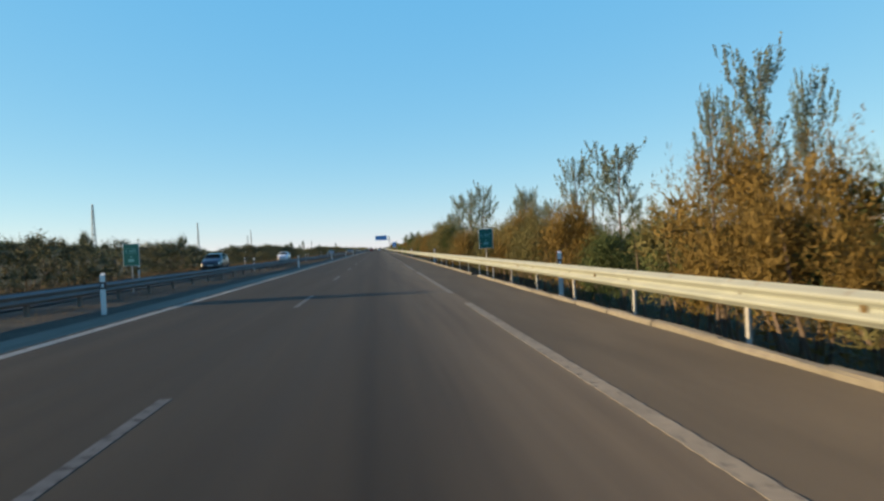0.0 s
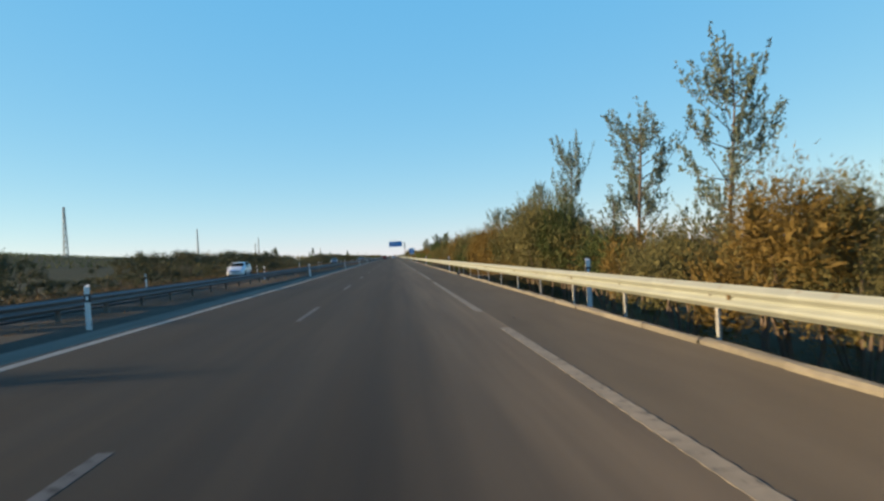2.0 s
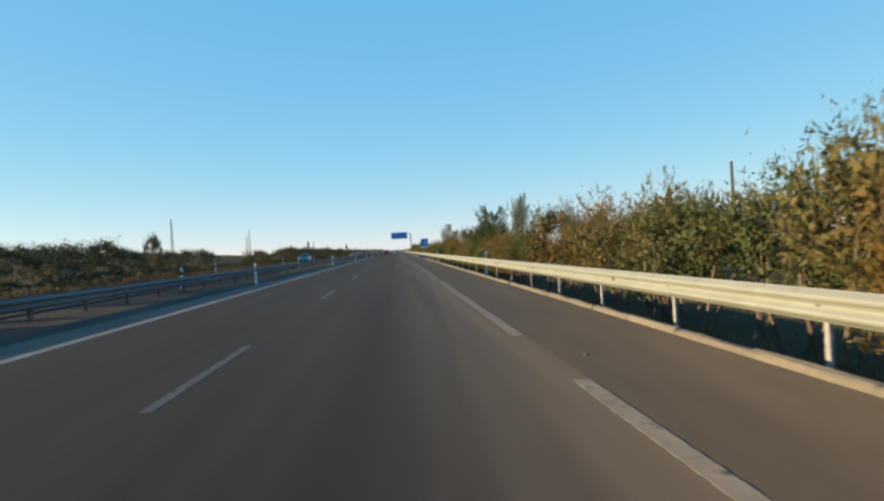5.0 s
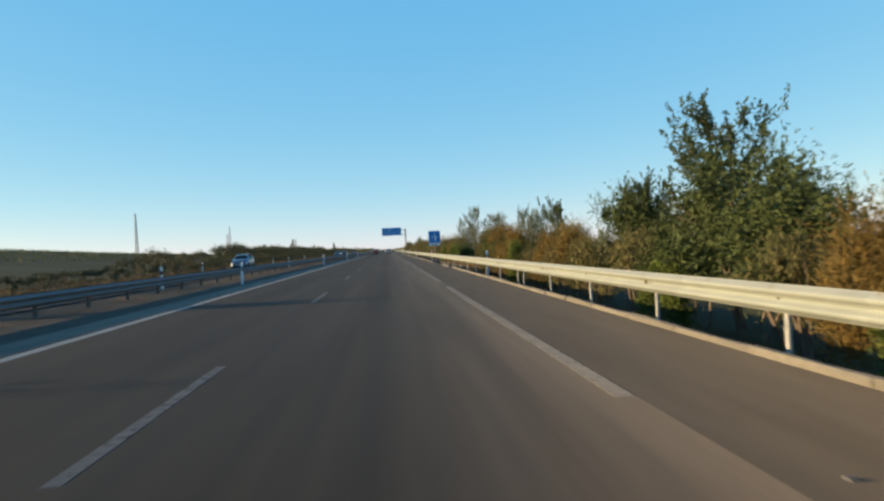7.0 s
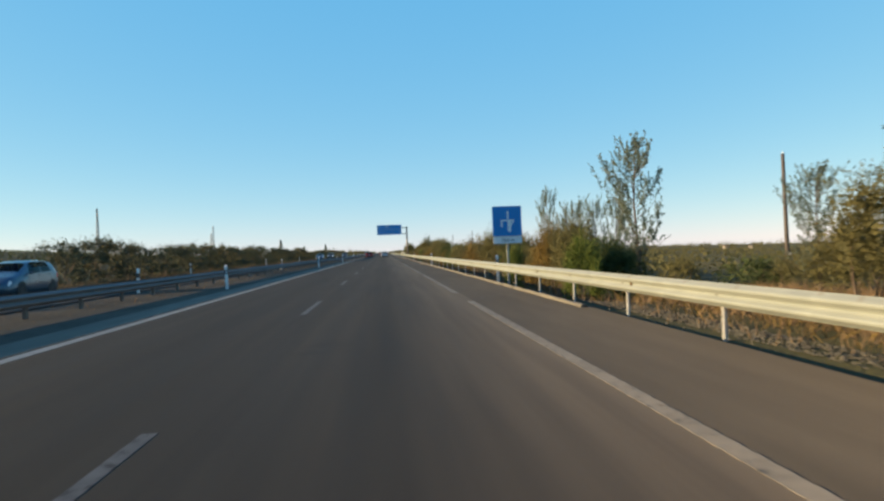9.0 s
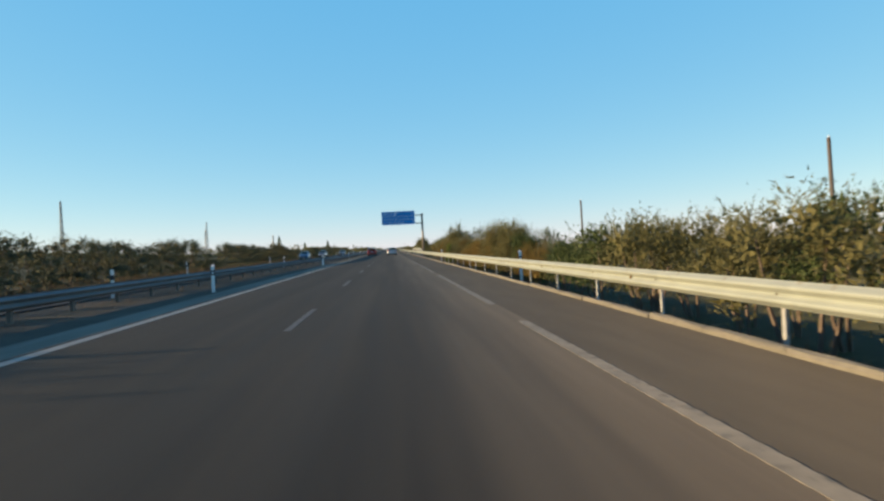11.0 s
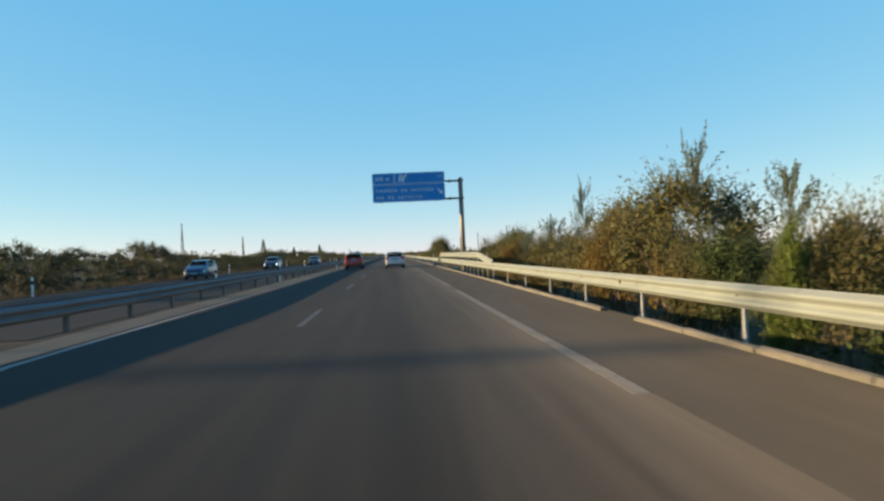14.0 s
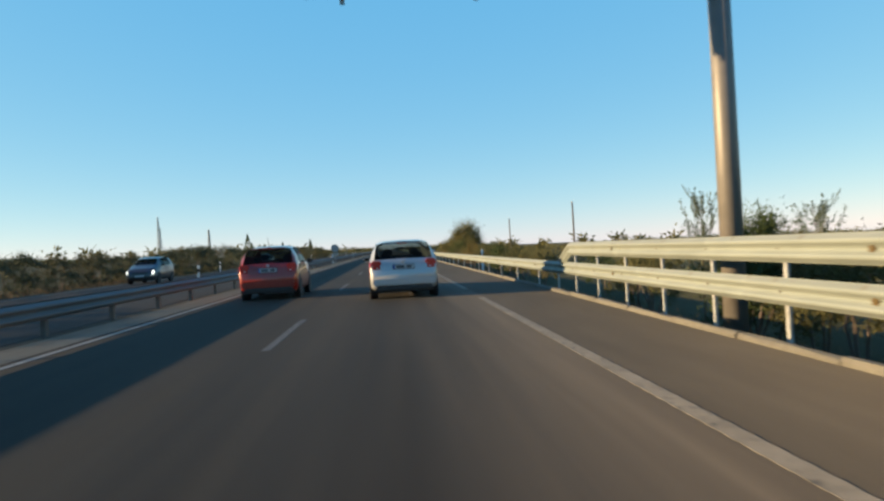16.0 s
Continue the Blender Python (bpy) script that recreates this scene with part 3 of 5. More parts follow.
# ---- signs ----
def lettering(text, size, m, material, parent, name="lettering"):
    cu = bpy.data.curves.new(name, "FONT")
    cu.body, cu.size, cu.extrude, cu.space_character = text, size, 0.002, 1.12 if len(text) < 8 else 1.36
    cu.offset = 0.008 * size
    tmp = bpy.data.objects.new(name, cu)
    scene.collection.objects.link(tmp)
    bpy.context.view_layer.update()
    me = bpy.data.meshes.new_from_object(tmp.evaluated_get(bpy.context.evaluated_depsgraph_get()))
    bpy.data.objects.remove(tmp)
    bpy.data.curves.remove(cu)
    whole = bmesh.new()
    whole.from_mesh(me)
    bpy.data.meshes.remove(me)
    left = set(whole.verts)
    while left:
        island, edge = set(), [left.pop()]
        while edge:
            v = edge.pop()
            island.add(v)
            for e in v.link_edges:
                w = e.other_vert(v)
                if w in left:
                    left.discard(w)
                    edge.append(w)
        bm = bmesh.new()
        twin = {v: bm.verts.new(v.co) for v in sorted(island, key=lambda v: v.index)}
        for f in {f for v in island for f in v.link_faces}:
            bm.faces.new([twin[v] for v in f.verts])
        ob = part("letter", bm, material, parent)
        ob.matrix_local = m
    whole.free()


def upright(x, y, z):
    return pose(x, y, z, 90, 0, 0)


def rounded_plate(w, h, r, thick, y=0.0, x=0.0, z=0.0):
    bm = bmesh.new()
    pts = []
    for cx, cz, a0 in ((w / 2 - r, h / 2 - r, 0), (-w / 2 + r, h / 2 - r, 90), (-w / 2 + r, -h / 2 + r, 180), (w / 2 - r, -h / 2 + r, 270)):
        for k in range(5):
            a = radians(a0 + 22.5 * k)
            pts.append((x + cx + r * math.cos(a), z + cz + r * math.sin(a)))
    f = [bm.verts.new((px, y, pz)) for px, pz in pts]
    g = [bm.verts.new((px, y + thick, pz)) for px, pz in pts]
    bm.faces.new(f)
    bm.faces.new(g[::-1])
    for i in range(len(pts)):
        bm.faces.new((f[i], f[(i + 1) % len(pts)], g[(i + 1) % len(pts)], g[i]))
    return bm


def outline(w, h, r, x, z, y, wide=0.03):
    """A thin raised frame with rounded corners."""
    bm = bmesh.new()
    loops = []
    for k in (0, wide):
        pts = []
        ww, hh, rr = w - 2 * k, h - 2 * k, max(r - k, 0.01)
        for cx, cz, a0 in ((ww / 2 - rr, hh / 2 - rr, 0), (-ww / 2 + rr, hh / 2 - rr, 90), (-ww / 2 + rr, -hh / 2 + rr, 180), (ww / 2 - rr, -hh / 2 + rr, 270)):
            for j in range(5):
                a = radians(a0 + 22.5 * j)
                pts.append(bm.verts.new((x + cx + rr * math.cos(a), y, z + cz + rr * math.sin(a))))
        loops.append(pts)
    m = len(loops[0])
    fs = [bm.faces.new((loops[0][i], loops[0][(i + 1) % m], loops[1][(i + 1) % m], loops[1][i])) for i in range(m)]
    ex = bmesh.ops.extrude_face_region(bm, geom=fs)
    for v in ex["geom"]:
        if isinstance(v, bmesh.types.BMVert):
            v.co.y += 0.004
    return bm


def gantry_sign():
    t = thing("gantry_sign", pose(5.72, 384.0, -0.2), "large blue overhead exit sign on a tall cantilever post", "road sign")
    part("post", tube([(0, 0, -0.8), (0, 0, 7.4)], [0.205, 0.18], 20), GANTRY, t, "tall round brown-grey steel post", True)
    part("base_plate", box(-0.32, 0.32, -0.32, 0.32, -0.62, -0.54, 0.01), GANTRY, t)
    part("cap", tube([(0, 0, 7.4), (0, 0, 7.45)], [0.19, 0.17], 16), STEEL_POST, t)
    for z in (7.2, 5.77):
        arm = part("arm", tube([(-0.1, 0, z), (-6.9, 0, z)], [0.085, 0.075], 10), GANTRY, t, "horizontal steel arm")
        part("flange", tube([(-0.85, 0, z), (-0.93, 0, z)], [0.17, 0.17], 12), GANTRY, arm)
        part("collar", box(-0.26, 0.22, -0.22, 0.22, z - 0.09, z + 0.09, 0.02), GANTRY, arm)
    W, Z0, Z1 = 5.86, 5.63, 8.0
    cx, split = -1.29 - W / 2, 7.08
    up = part("upper_panel", rounded_plate(W, Z1 - split - 0.01, 0.12, 0.05, -0.16, cx, (Z1 + split) / 2), SIGN_BLUE, t)
    low = part("lower_panel", rounded_plate(W, split - Z0 - 0.01, 0.12, 0.05, -0.16, cx, (Z0 + split) / 2), SIGN_BLUE, t)
    part("backing", box(cx - W / 2 + 0.1, cx + W / 2 - 0.1, -0.108, -0.06, Z0 + 0.1, Z1 - 0.1), SIGN_BACK, t)
    xl, xr = cx - W / 2, cx + W / 2
    for k in (0.12, 0.5, 0.88):
        part("bracket", box(xl + k * W - 0.04, xl + k * W + 0.04, -0.1, -0.04, Z0 - 0.09, Z0 + 0.3), SIGN_BACK, t, "grey bracket end under the panel")
    part("border", outline(1.72, Z1 - split - 0.08, 0.1, xl + 0.9, (Z1 + split) / 2, -0.166), SIGN_WHITE, up)
    part("border", outline(W - 1.86, Z1 - split - 0.08, 0.1, xl + 1.8 + (W - 1.86) / 2, (Z1 + split) / 2, -0.166), SIGN_WHITE, up)
    part("border", outline(W - 0.08, split - Z0 - 0.08, 0.1, cx, (Z0 + split) / 2, -0.166), SIGN_WHITE, low)
    lettering("500 m", 0.42, upright(xl + 0.22, -0.165, 7.4), SIGN_WHITE, up)
    lettering("17", 0.36, upright(xr - 0.62, -0.165, 7.46), SIGN_WHITE, up)
    lettering("cambio de sentido", 0.45, upright(xl + 0.27, -0.165, 6.46), SIGN_WHITE, low)
    lettering("via de servicio", 0.45, upright(xl + 0.27, -0.165, 5.9), SIGN_WHITE, low)
    bm = bmesh.new()
    for quad in (((0, 0), (0.17, 0), (0.22, 0.55), (0.1, 0.55)), ((0.27, 0), (0.47, 0), (0.36, 0.55), (0.27, 0.55)), ((0.38, 0.24), (0.46, 0.2), (0.6, 0.46), (0.52, 0.5)), ((0.44, 0.5), (0.66, 0.42), (0.7, 0.56), (0.62, 0.6))):
        f = [bm.verts.new((xl + 2.12 + a, -0.165, 7.28 + b)) for a, b in quad]
        bm.faces.new(f)
    part("exit_symbol", bm, SIGN_WHITE, up, "white motorway exit symbol")
    bm = bmesh.new()
    c = Vector((xr - 0.42, 0, 6.42))
    d, s = Vector((0.707, 0, -0.707)), Vector((0.707, 0, 0.707))
    for quad in ((c - 0.3 * d - 0.05 * s, c + 0.08 * d - 0.05 * s, c + 0.08 * d + 0.05 * s, c - 0.3 * d + 0.05 * s), (c + 0.08 * d - 0.19 * s, c + 0.33 * d, c + 0.08 * d + 0.19 * s)):
        bm.faces.new([bm.verts.new((p.x, -0.166, p.z)) for p in quad])
    part("arrow", bm, SIGN_WHITE, low, "white arrow pointing down to the exit")
    return t


gantry_sign()


def blue_square_sign():
    t = thing("exit_sign", pose(5.01, 235.6, -0.16, 0, 0, 2), "square blue sign with a white turning symbol and a distance plate", "road sign")
    part("post", box(-0.04, 0.04, 0.0, 0.05, -0.3, 3.0, 0.006), STEEL_POST, t)
    panel = part("panel", rounded_plate(1.2, 1.22, 0.04, 0.03, -0.035, 0, 2.5), SIGN_BLUE, t)
    rim = part("rim", outline(1.23, 1.25, 0.05, 0, 2.5, -0.028, 0.02), SIGN_WHITE, t)
    bm = bmesh.new()
    for x0, x1, z0, z1 in ((0.02, 0.16, -0.44, 0.0), (0.0, 0.07, 0.08, 0.36), (-0.26, 0.3, 0.0, 0.06), (-0.26, -0.2, -0.18, 0.0)):
        add_box(bm, x0, x1, -0.041, -0.037, 2.5 + z0, 2.5 + z1)
    for quad in (((0.14, -0.26), (0.3, 0.0), (0.22, 0.0), (0.14, -0.14)), ((-0.03, 0.34), (0.1, 0.34), (0.035, 0.44)), ((-0.29, -0.17), (-0.17, -0.17), (-0.23, -0.26))):
        bm.faces.new([bm.verts.new((a, -0.041, 2.5 + b)) for a, b in quad])
    part("symbol", bm, SIGN_WHITE, panel, "white symbol of a road passing over another")
    plate = part("distance_plate", rounded_plate(1.2, 0.28, 0.03, 0.03, -0.035, 0, 1.72), SIGN_WHITE, t)
    lettering("700 m", 0.2, upright(-0.26, -0.038, 1.65), INK, plate)
    return t


blue_square_sign()


def green_sign():
    t = thing("kilometre_sign", pose(4.83, 32.5, -0.16, 0, 0, 3), "small green road-number sign with a white edge on a thin post", "road sign")
    part("post", box(-0.02, 0.02, 0.0, 0.04, -0.3, 1.95), STEEL_POST, t)
    panel = part("panel", rounded_plate(0.6, 0.84, 0.03, 0.03, -0.033, 0, 1.62), SIGN_GREEN, t)
    part("rim", outline(0.63, 0.87, 0.035, 0, 1.62, -0.026, 0.016), SIGN_WHITE, t)
    part("divider", box(-0.28, 0.28, -0.037, -0.034, 1.86, 1.87), MUTED, panel)
    part("divider", box(-0.28, 0.28, -0.037, -0.034, 1.67, 1.68), MUTED, panel)
    lettering("A 480", 0.17, upright(-0.25, -0.036, 1.71), MUTED, panel)
    part("lettering", add_box(box(-0.04, 0.04, -0.037, -0.034, 1.52, 1.56), -0.11, 0.11, -0.037, -0.034, 1.34, 1.46), MUTED, panel, "faded bars of lettering")
    return t


green_right = green_sign()
copy_thing(green_right, pose(-10.1, 31.4, -0.22, 0, 0, -4) @ Matrix.Scale(1.06, 4))


def round_sign_back(m):
    t = thing("round_sign", m, "round grey back of a traffic sign on a post", "road sign")
    part("post", box(-0.03, 0.03, -0.03, 0.03, -0.2, 2.1), STEEL_POST, t)
    part("disc", tube([(0, -0.05, 1.75), (0, -0.08, 1.75)], [0.4, 0.4], 24), SIGN_BACK, t)
    part("plate", box(-0.35, 0.35, -0.08, -0.05, 1.05, 1.25), SIGN_BACK, t)
    return t


round_sign_back(pose(-5.85, 448.0, -0.1))


# ---- poles and masts ----
def utility_pole(m):
    t = thing("utility_pole", m, "dark weathered timber utility pole in the field", "utility pole", "utility poles")
    part("pole", tube([(0, 0, -0.8), (0.02, 0, 2.5), (0.05, 0.02, 6.2)], [0.12, 0.105, 0.085], 10), TIMBER, t, smooth=True)
    part("insulator", tube([(0.05, 0, 6.2), (0.05, 0, 6.32)], [0.03, 0.02], 8), WHITE, t)
    part("tag", box(-0.06, 0.06, -0.15, -0.13, 1.1, 1.3), WHITE, t)
    return t


pole = utility_pole(pose(20.0, 67.2, -0.85, 0, 1, 0))
for y in (110.5, 154.0, 197.8, 240.3, 285.0, 328.4, 371.4, 414.5, 452.3, 496.0, 540.0):
    copy_thing(pole, pose(20.0 + rng.uniform(-0.3, 0.3), y, -0.85, rng.uniform(-1, 1), rng.uniform(-1, 1), rng.uniform(0, 90)))


def lattice_mast(m, height, wide):
    t = thing("lattice_mast", m, "slim grey lattice mast standing in the fields", "mast", "masts in the fields")
    corners = [(wide, wide), (-wide, wide), (-wide, -wide), (wide, -wide)]
    for a, b in corners:
        part("leg", tube([(a, b, -1), (a * 0.3, b * 0.3, height)], [0.14, 0.1], 5), LATTICE, t)
    n = int(height / 2.2)
    for i in range(n):
        k0, k1 = 1 - 0.7 * i / n, 1 - 0.7 * (i + 1) / n
        for j in range(4):
            p, q = corners[j], corners[(j + 1) % 4]
            part("brace", tube([(p[0] * k0, p[1] * k0, height * i / n), (q[0] * k1, q[1] * k1, height * (i + 1) / n)], [0.07, 0.07], 4), LATTICE, t)
    return t


for x, y, top, wide in ((-124, 335, 26.7, 0.8), (-134, 565, 27.2, 0.7), (-140, 830, 28.4, 0.9), (-150, 866, 23.6, 1.0), (-53, 592, 9.9, 0.4)):
    z = land(x, y)
    lattice_mast(pose(x, y, z), top - z, wide)


def farm_shed(m):
    """A small whitewashed shed with a low pitched roof, a door and a window."""
    t = thing("farm_shed", m, "small whitewashed farm shed far across the fields", "shed", "farm sheds")
    part("wall", box(-2.5, 2.5, -1.6, 1.6, -0.5, 2.3), LIME_WASH, t)
    bm = bmesh.new()
    ridge = [bm.verts.new((x, 0, 3.1)) for x in (-2.7, 2.7)]
    for s in (-1, 1):
        low = [bm.verts.new((x, s * 1.85, 2.25)) for x in (-2.7, 2.7)]
        bm.faces.new((low[0], low[1], ridge[1], ridge[0]))
    bmesh.ops.solidify(bm, geom=list(bm.faces), thickness=0.08)
    part("roof", bm, ROOF, t, "faded clay-tile roof")
    part("door", box(-0.5, 0.5, -1.66, -1.603, -0.2, 1.9), TIMBER, t)
    part("window", box(1.2, 1.9, -1.65, -1.603, 0.9, 1.6), GLASS, t)
    return t


shed = farm_shed(pose(170.0, 560.0, land(170, 560), 0, 0, 30) @ Matrix.Scale(0.6, 4))
copy_thing(shed, pose(173.0, 541.0, land(173, 541), 0, 0, 55))


# ---- plants ----
def leaf_mesh(name, centres, ways, length, width, material, seed, folded=False):
    """Many small leaves: a blade or a folded diamond each, at the centres, pointing along the ways; length and width may vary leaf by leaf."""
    r = np.random.RandomState(seed)
    n = len(centres)
    ways = ways / (np.linalg.norm(ways, axis=1, keepdims=True) + 1e-9)
    side = np.cross(ways, r.normal(size=(n, 3)))
    side /= np.linalg.norm(side, axis=1, keepdims=True) + 1e-9
    ln = (length * r.uniform(0.6, 1.35, n))[:, None]
    wd = (width * r.uniform(0.7, 1.3, n))[:, None]
    lift = np.cross(ways, side) * wd * 0.35
    if folded:
        v = np.stack([centres - ways * ln / 2, centres + side * wd / 2 + lift, centres + ways * ln / 2, centres - side * wd / 2 + lift], 1).reshape(-1, 3)
        f = np.arange(4 * n).reshape(n, 4)
    else:
        v = np.stack([centres - ways * ln / 2 - side * wd / 2, centres - ways * ln / 2 + side * wd / 2, centres + ways * ln / 2 + lift], 1).reshape(-1, 3)
        f = np.arange(3 * n).reshape(n, 3)
    me = bpy.data.meshes.new(name)
    me.from_pydata(v.tolist(), [], f.tolist())
    me.materials.append(material)
    return me


def bush(name, seed, height, wide, material, label, category, leaf=(0.1, 0.02), plume=0.3, clumps=24, per=200, group="roadside shrubs", sprays=0, inner=40, wisps=4, broad=2.6, bare=0.1):
    """A many-stemmed shrub: stems fan out of the ground and carry uneven clumps of leaves, broad ones deep inside and fine ones outside, with wispy shoots at every clump's rim; sprays are long thin shoots above it."""
    r = np.random.RandomState(seed)
    t = thing(name, pose(0, 0, -50), label, category, group)
    stems, centres, ways, sizes = [], [], [], []

    def grow(c, w, k):
        centres.append(c)
        ways.append(w)
        sizes.append(np.full(len(c), k))

    for k in range(clumps):
        a, up = r.uniform(0, 6.283), r.uniform(0.0, 1) ** 0.9
        ring = math.sqrt(max(0.05, 1 - max(0.0, up - 0.25) ** 2 / 0.6)) * (0.3 + 0.7 * r.uniform(0, 1) ** 0.5)
        c = np.array([math.cos(a) * wide * ring * 0.78, math.sin(a) * wide * ring * 0.78, height * (bare + (0.84 - bare) * up)])
        if k < 3:
            foot = Vector((0.2 * c[0], 0.2 * c[1], -0.3))
            mid = foot.lerp(Vector(c), 0.55) + Vector(r.normal(0, 0.08, 3))
            stems.append(tube([foot, mid, Vector(c)], [0.05, 0.033, 0.012], 5))
        rad = height * r.uniform(0.11, 0.19)
        waves = r.normal(0, 2.2, (3, 3))
        turn = r.uniform(0, 6, 3)
        form = lambda d: 1 + 0.16 * np.sin(d @ waves[0] * 1.3 + turn[0]) + 0.13 * np.sin(d @ waves[1] * 2.4 + turn[1]) + 0.09 * np.sin(d @ waves[2] * 4 + turn[2])
        tall = np.array([1, 1, 1.0 + 0.5 * plume])
        for n, near, spread, k_size in ((inner, 0.42, 0.16, broad), (int(per * r.uniform(0.7, 1.3)), 0.8, 0.2, 1.0)):
            d = r.normal(0, 1, (n, 3))
            d /= np.linalg.norm(d, axis=1, keepdims=True)
            grow(c + d * tall * (rad * form(d) * np.clip(r.normal(near, spread, n), 0.1, 1.3))[:, None], d + np.array([0, 0, plume]) + r.normal(0, 0.65, (n, 3)), k_size)
        for j in range(wisps):
            d = r.normal(0, 1, 3) * [1, 1, 0.6] + [0, 0, 0.3 + plume]
            d /= np.linalg.norm(d)
            m = 16
            along = r.uniform(0.7, 1.1 + 0.5 * r.uniform(), (m, 1))
            grow(c + d * rad * along * tall + r.normal(0, 0.025 * height / 3, (m, 3)), np.tile(d, (m, 1)) + r.normal(0, 0.4, (m, 3)), 0.9)
    for k in range(sprays):
        a, m = r.uniform(0, 6.283), 40
        foot = np.array([math.cos(a), math.sin(a), 0]) * wide * r.uniform(0.1, 0.6) + np.array([0, 0, height * r.uniform(0.6, 0.78)])
        shoot = np.array([r.normal(0, 0.12), r.normal(0, 0.12), height * r.uniform(0.14, 0.3)])
        grow(foot + r.uniform(0, 1, (m, 1)) * shoot + r.normal(0, 0.03, (m, 3)), np.tile(shoot, (m, 1)) + r.normal(0, 0.25, (m, 3)), 1.0)
    c, size = np.concatenate(centres), np.concatenate(sizes)
    up = height / np.percentile(c[:, 2], 99.5)
    out = wide / np.percentile(np.linalg.norm(c[:, :2], axis=1), 97)
    c *= [out, out, up]
    c[:, 2] = np.maximum(c[:, 2], 0.03)
    for bm in stems:
        part("stem", bm, BARK, t)
    me = leaf_mesh("crown", c, np.concatenate(ways), leaf[0] * np.sqrt(size), leaf[1] * size ** 1.4, material, seed)
    part("crown", me, material, t)
    return t


def slender_tree(name, seed, height, spread, material, label, per=12, branches=34, leaf=(0.13, 0.075), category="tree", shoots=4):
    """A thin-crowned tree: a tapered trunk, steeply rising limbs, upright shoots on them thickly set with leaves, and gaps of sky between."""
    r = np.random.RandomState(seed)
    t = thing(name, pose(0, 0, -50), label, category, "roadside trees")
    trunk = bmesh.new()
    lean = r.normal(0, 0.15, 2)
    spine = [Vector((lean[0] * (k / 6) ** 2 + 0.06 * math.sin(k * 1.7 + seed), lean[1] * (k / 6) ** 2, -0.4 + (height + 0.2) * k / 6)) for k in range(7)]
    add_tube(trunk, spine, [0.07 * (1 - 0.14 * k) for k in range(7)], 7)
    centres, ways = [], []

    def set_leaves(a, b, n, loose):
        q = r.uniform(0.0, 1.05, (n, 1)) ** 0.8
        centres.append(a + q * (b - a) + r.normal(0, loose, (n, 3)) * (1.15 - 0.7 * q))
        ways.append(r.normal(0, 0.55, (n, 3)) + (b - a) / np.linalg.norm(b - a))

    for k in range(branches):
        z = height * (0.2 + 0.74 * (k + r.uniform(0, 1)) / branches)
        s = spine[min(6, int(z / height * 6))]
        a = r.uniform(0, 6.283)
        ln = spread * (0.5 + 0.6 * math.sin(min(1.0, (1 - z / height) * 1.6 + 0.12) * 1.57)) * r.uniform(0.45, 1.15)
        way = Vector((math.cos(a), math.sin(a), r.uniform(0.2, 0.95)))
        p0 = Vector((s.x, s.y, z * 0.94))
        p1 = p0 + way * ln * 0.5 + Vector(r.normal(0, 0.06, 3))
        p2 = p0 + way * ln + Vector((0, 0, 0.12 * ln))
        add_tube(trunk, [p0, p1, p2], [0.016, 0.01, 0.004], 3)
        set_leaves(np.array(p0.lerp(p2, 0.3)), np.array(p2), int(per * r.uniform(0.5, 1.4)), 0.06)
        for j in range(shoots):
            foot = p0.lerp(p2, r.uniform(0.25, 1.0))
            tip = foot + Vector((0.3 * way.x + r.normal(0, 0.25), 0.3 * way.y + r.normal(0, 0.25), 1.0)) * (0.1 + 0.09 * height * r.uniform(0.5, 1.2))
            add_tube(trunk, [foot, tip], [0.006, 0.002], 3)
            set_leaves(np.array(foot), np.array(tip), int(per * r.uniform(0.7, 1.5)), 0.05)
    top = np.array(spine[6])
    set_leaves(top * [1, 1, 0.84], top * [1, 1, 1.02], 3 * per, 0.06)
    c = np.concatenate(centres)
    up, out = height / np.percentile(c[:, 2], 99), spread / np.percentile(np.linalg.norm(c[:, :2], axis=1), 96)
    c *= [out, out, up]
    for p in trunk.verts:
        p.co = (p.co.x * out, p.co.y * out, p.co.z * up)
    part("trunk", trunk, BARK, t, smooth=True)
    part("crown", leaf_mesh("crown", c, np.concatenate(ways), leaf[0], leaf[1], material, seed, folded=True), material, t)
    return t


far_dark = [bush("far_shrub", 151 + i, 3.0, 2.1, LEAF_HEDGE, "dark green shrub beyond the opposite carriageway", "shrub", (0.085, 0.04), 0.2, 18, 88, "far hedge", inner=56, wisps=1, broad=2.1) for i in range(3)]
far_olive = [bush("far_shrub", 161 + i, 3.0, 2.1, LEAF_HEDGE_BROWN, "olive-green shrub beyond the opposite carriageway", "shrub", (0.085, 0.04), 0.25, 18, 88, "far hedge", inner=56, wisps=1, broad=2.1) for i in range(3)]
far_low = [bush("low_far_shrub", 171 + i, 1.6, 1.6, LEAF_HEDGE, "low dark scrub along the opposite shoulder", "shrub", (0.16, 0.06), 0.3, 7, 40, "far hedge", inner=14, wisps=0) for i in range(2)]
rust = [bush("tamarisk", 11 + i, 3.0, 1.3, LEAF_TAM, "golden-brown feathery tamarisk shrub behind the guardrail", "shrub", (0.09, 0.017), 0.7, 30, 360, sprays=10, inner=60, wisps=5, bare=0.3) for i in range(4)]
olive = [bush("shrub", 31 + i, 3.0, 1.3, LEAF_OLIVE, "olive-brown dense shrub behind the guardrail", "shrub", (0.08, 0.023), 0.5, 28, 240, sprays=14, inner=66, wisps=5, broad=2.2, bare=0.3) for i in range(4)]
dark = [bush("evergreen_shrub", 51 + i, 3.0, 1.3, LEAF_DARK, "dark green dense shrub", "shrub", (0.08, 0.03), 0.3, 28, 245, sprays=8, inner=70, wisps=4, broad=2.0, bare=0.3) for i in range(3)]
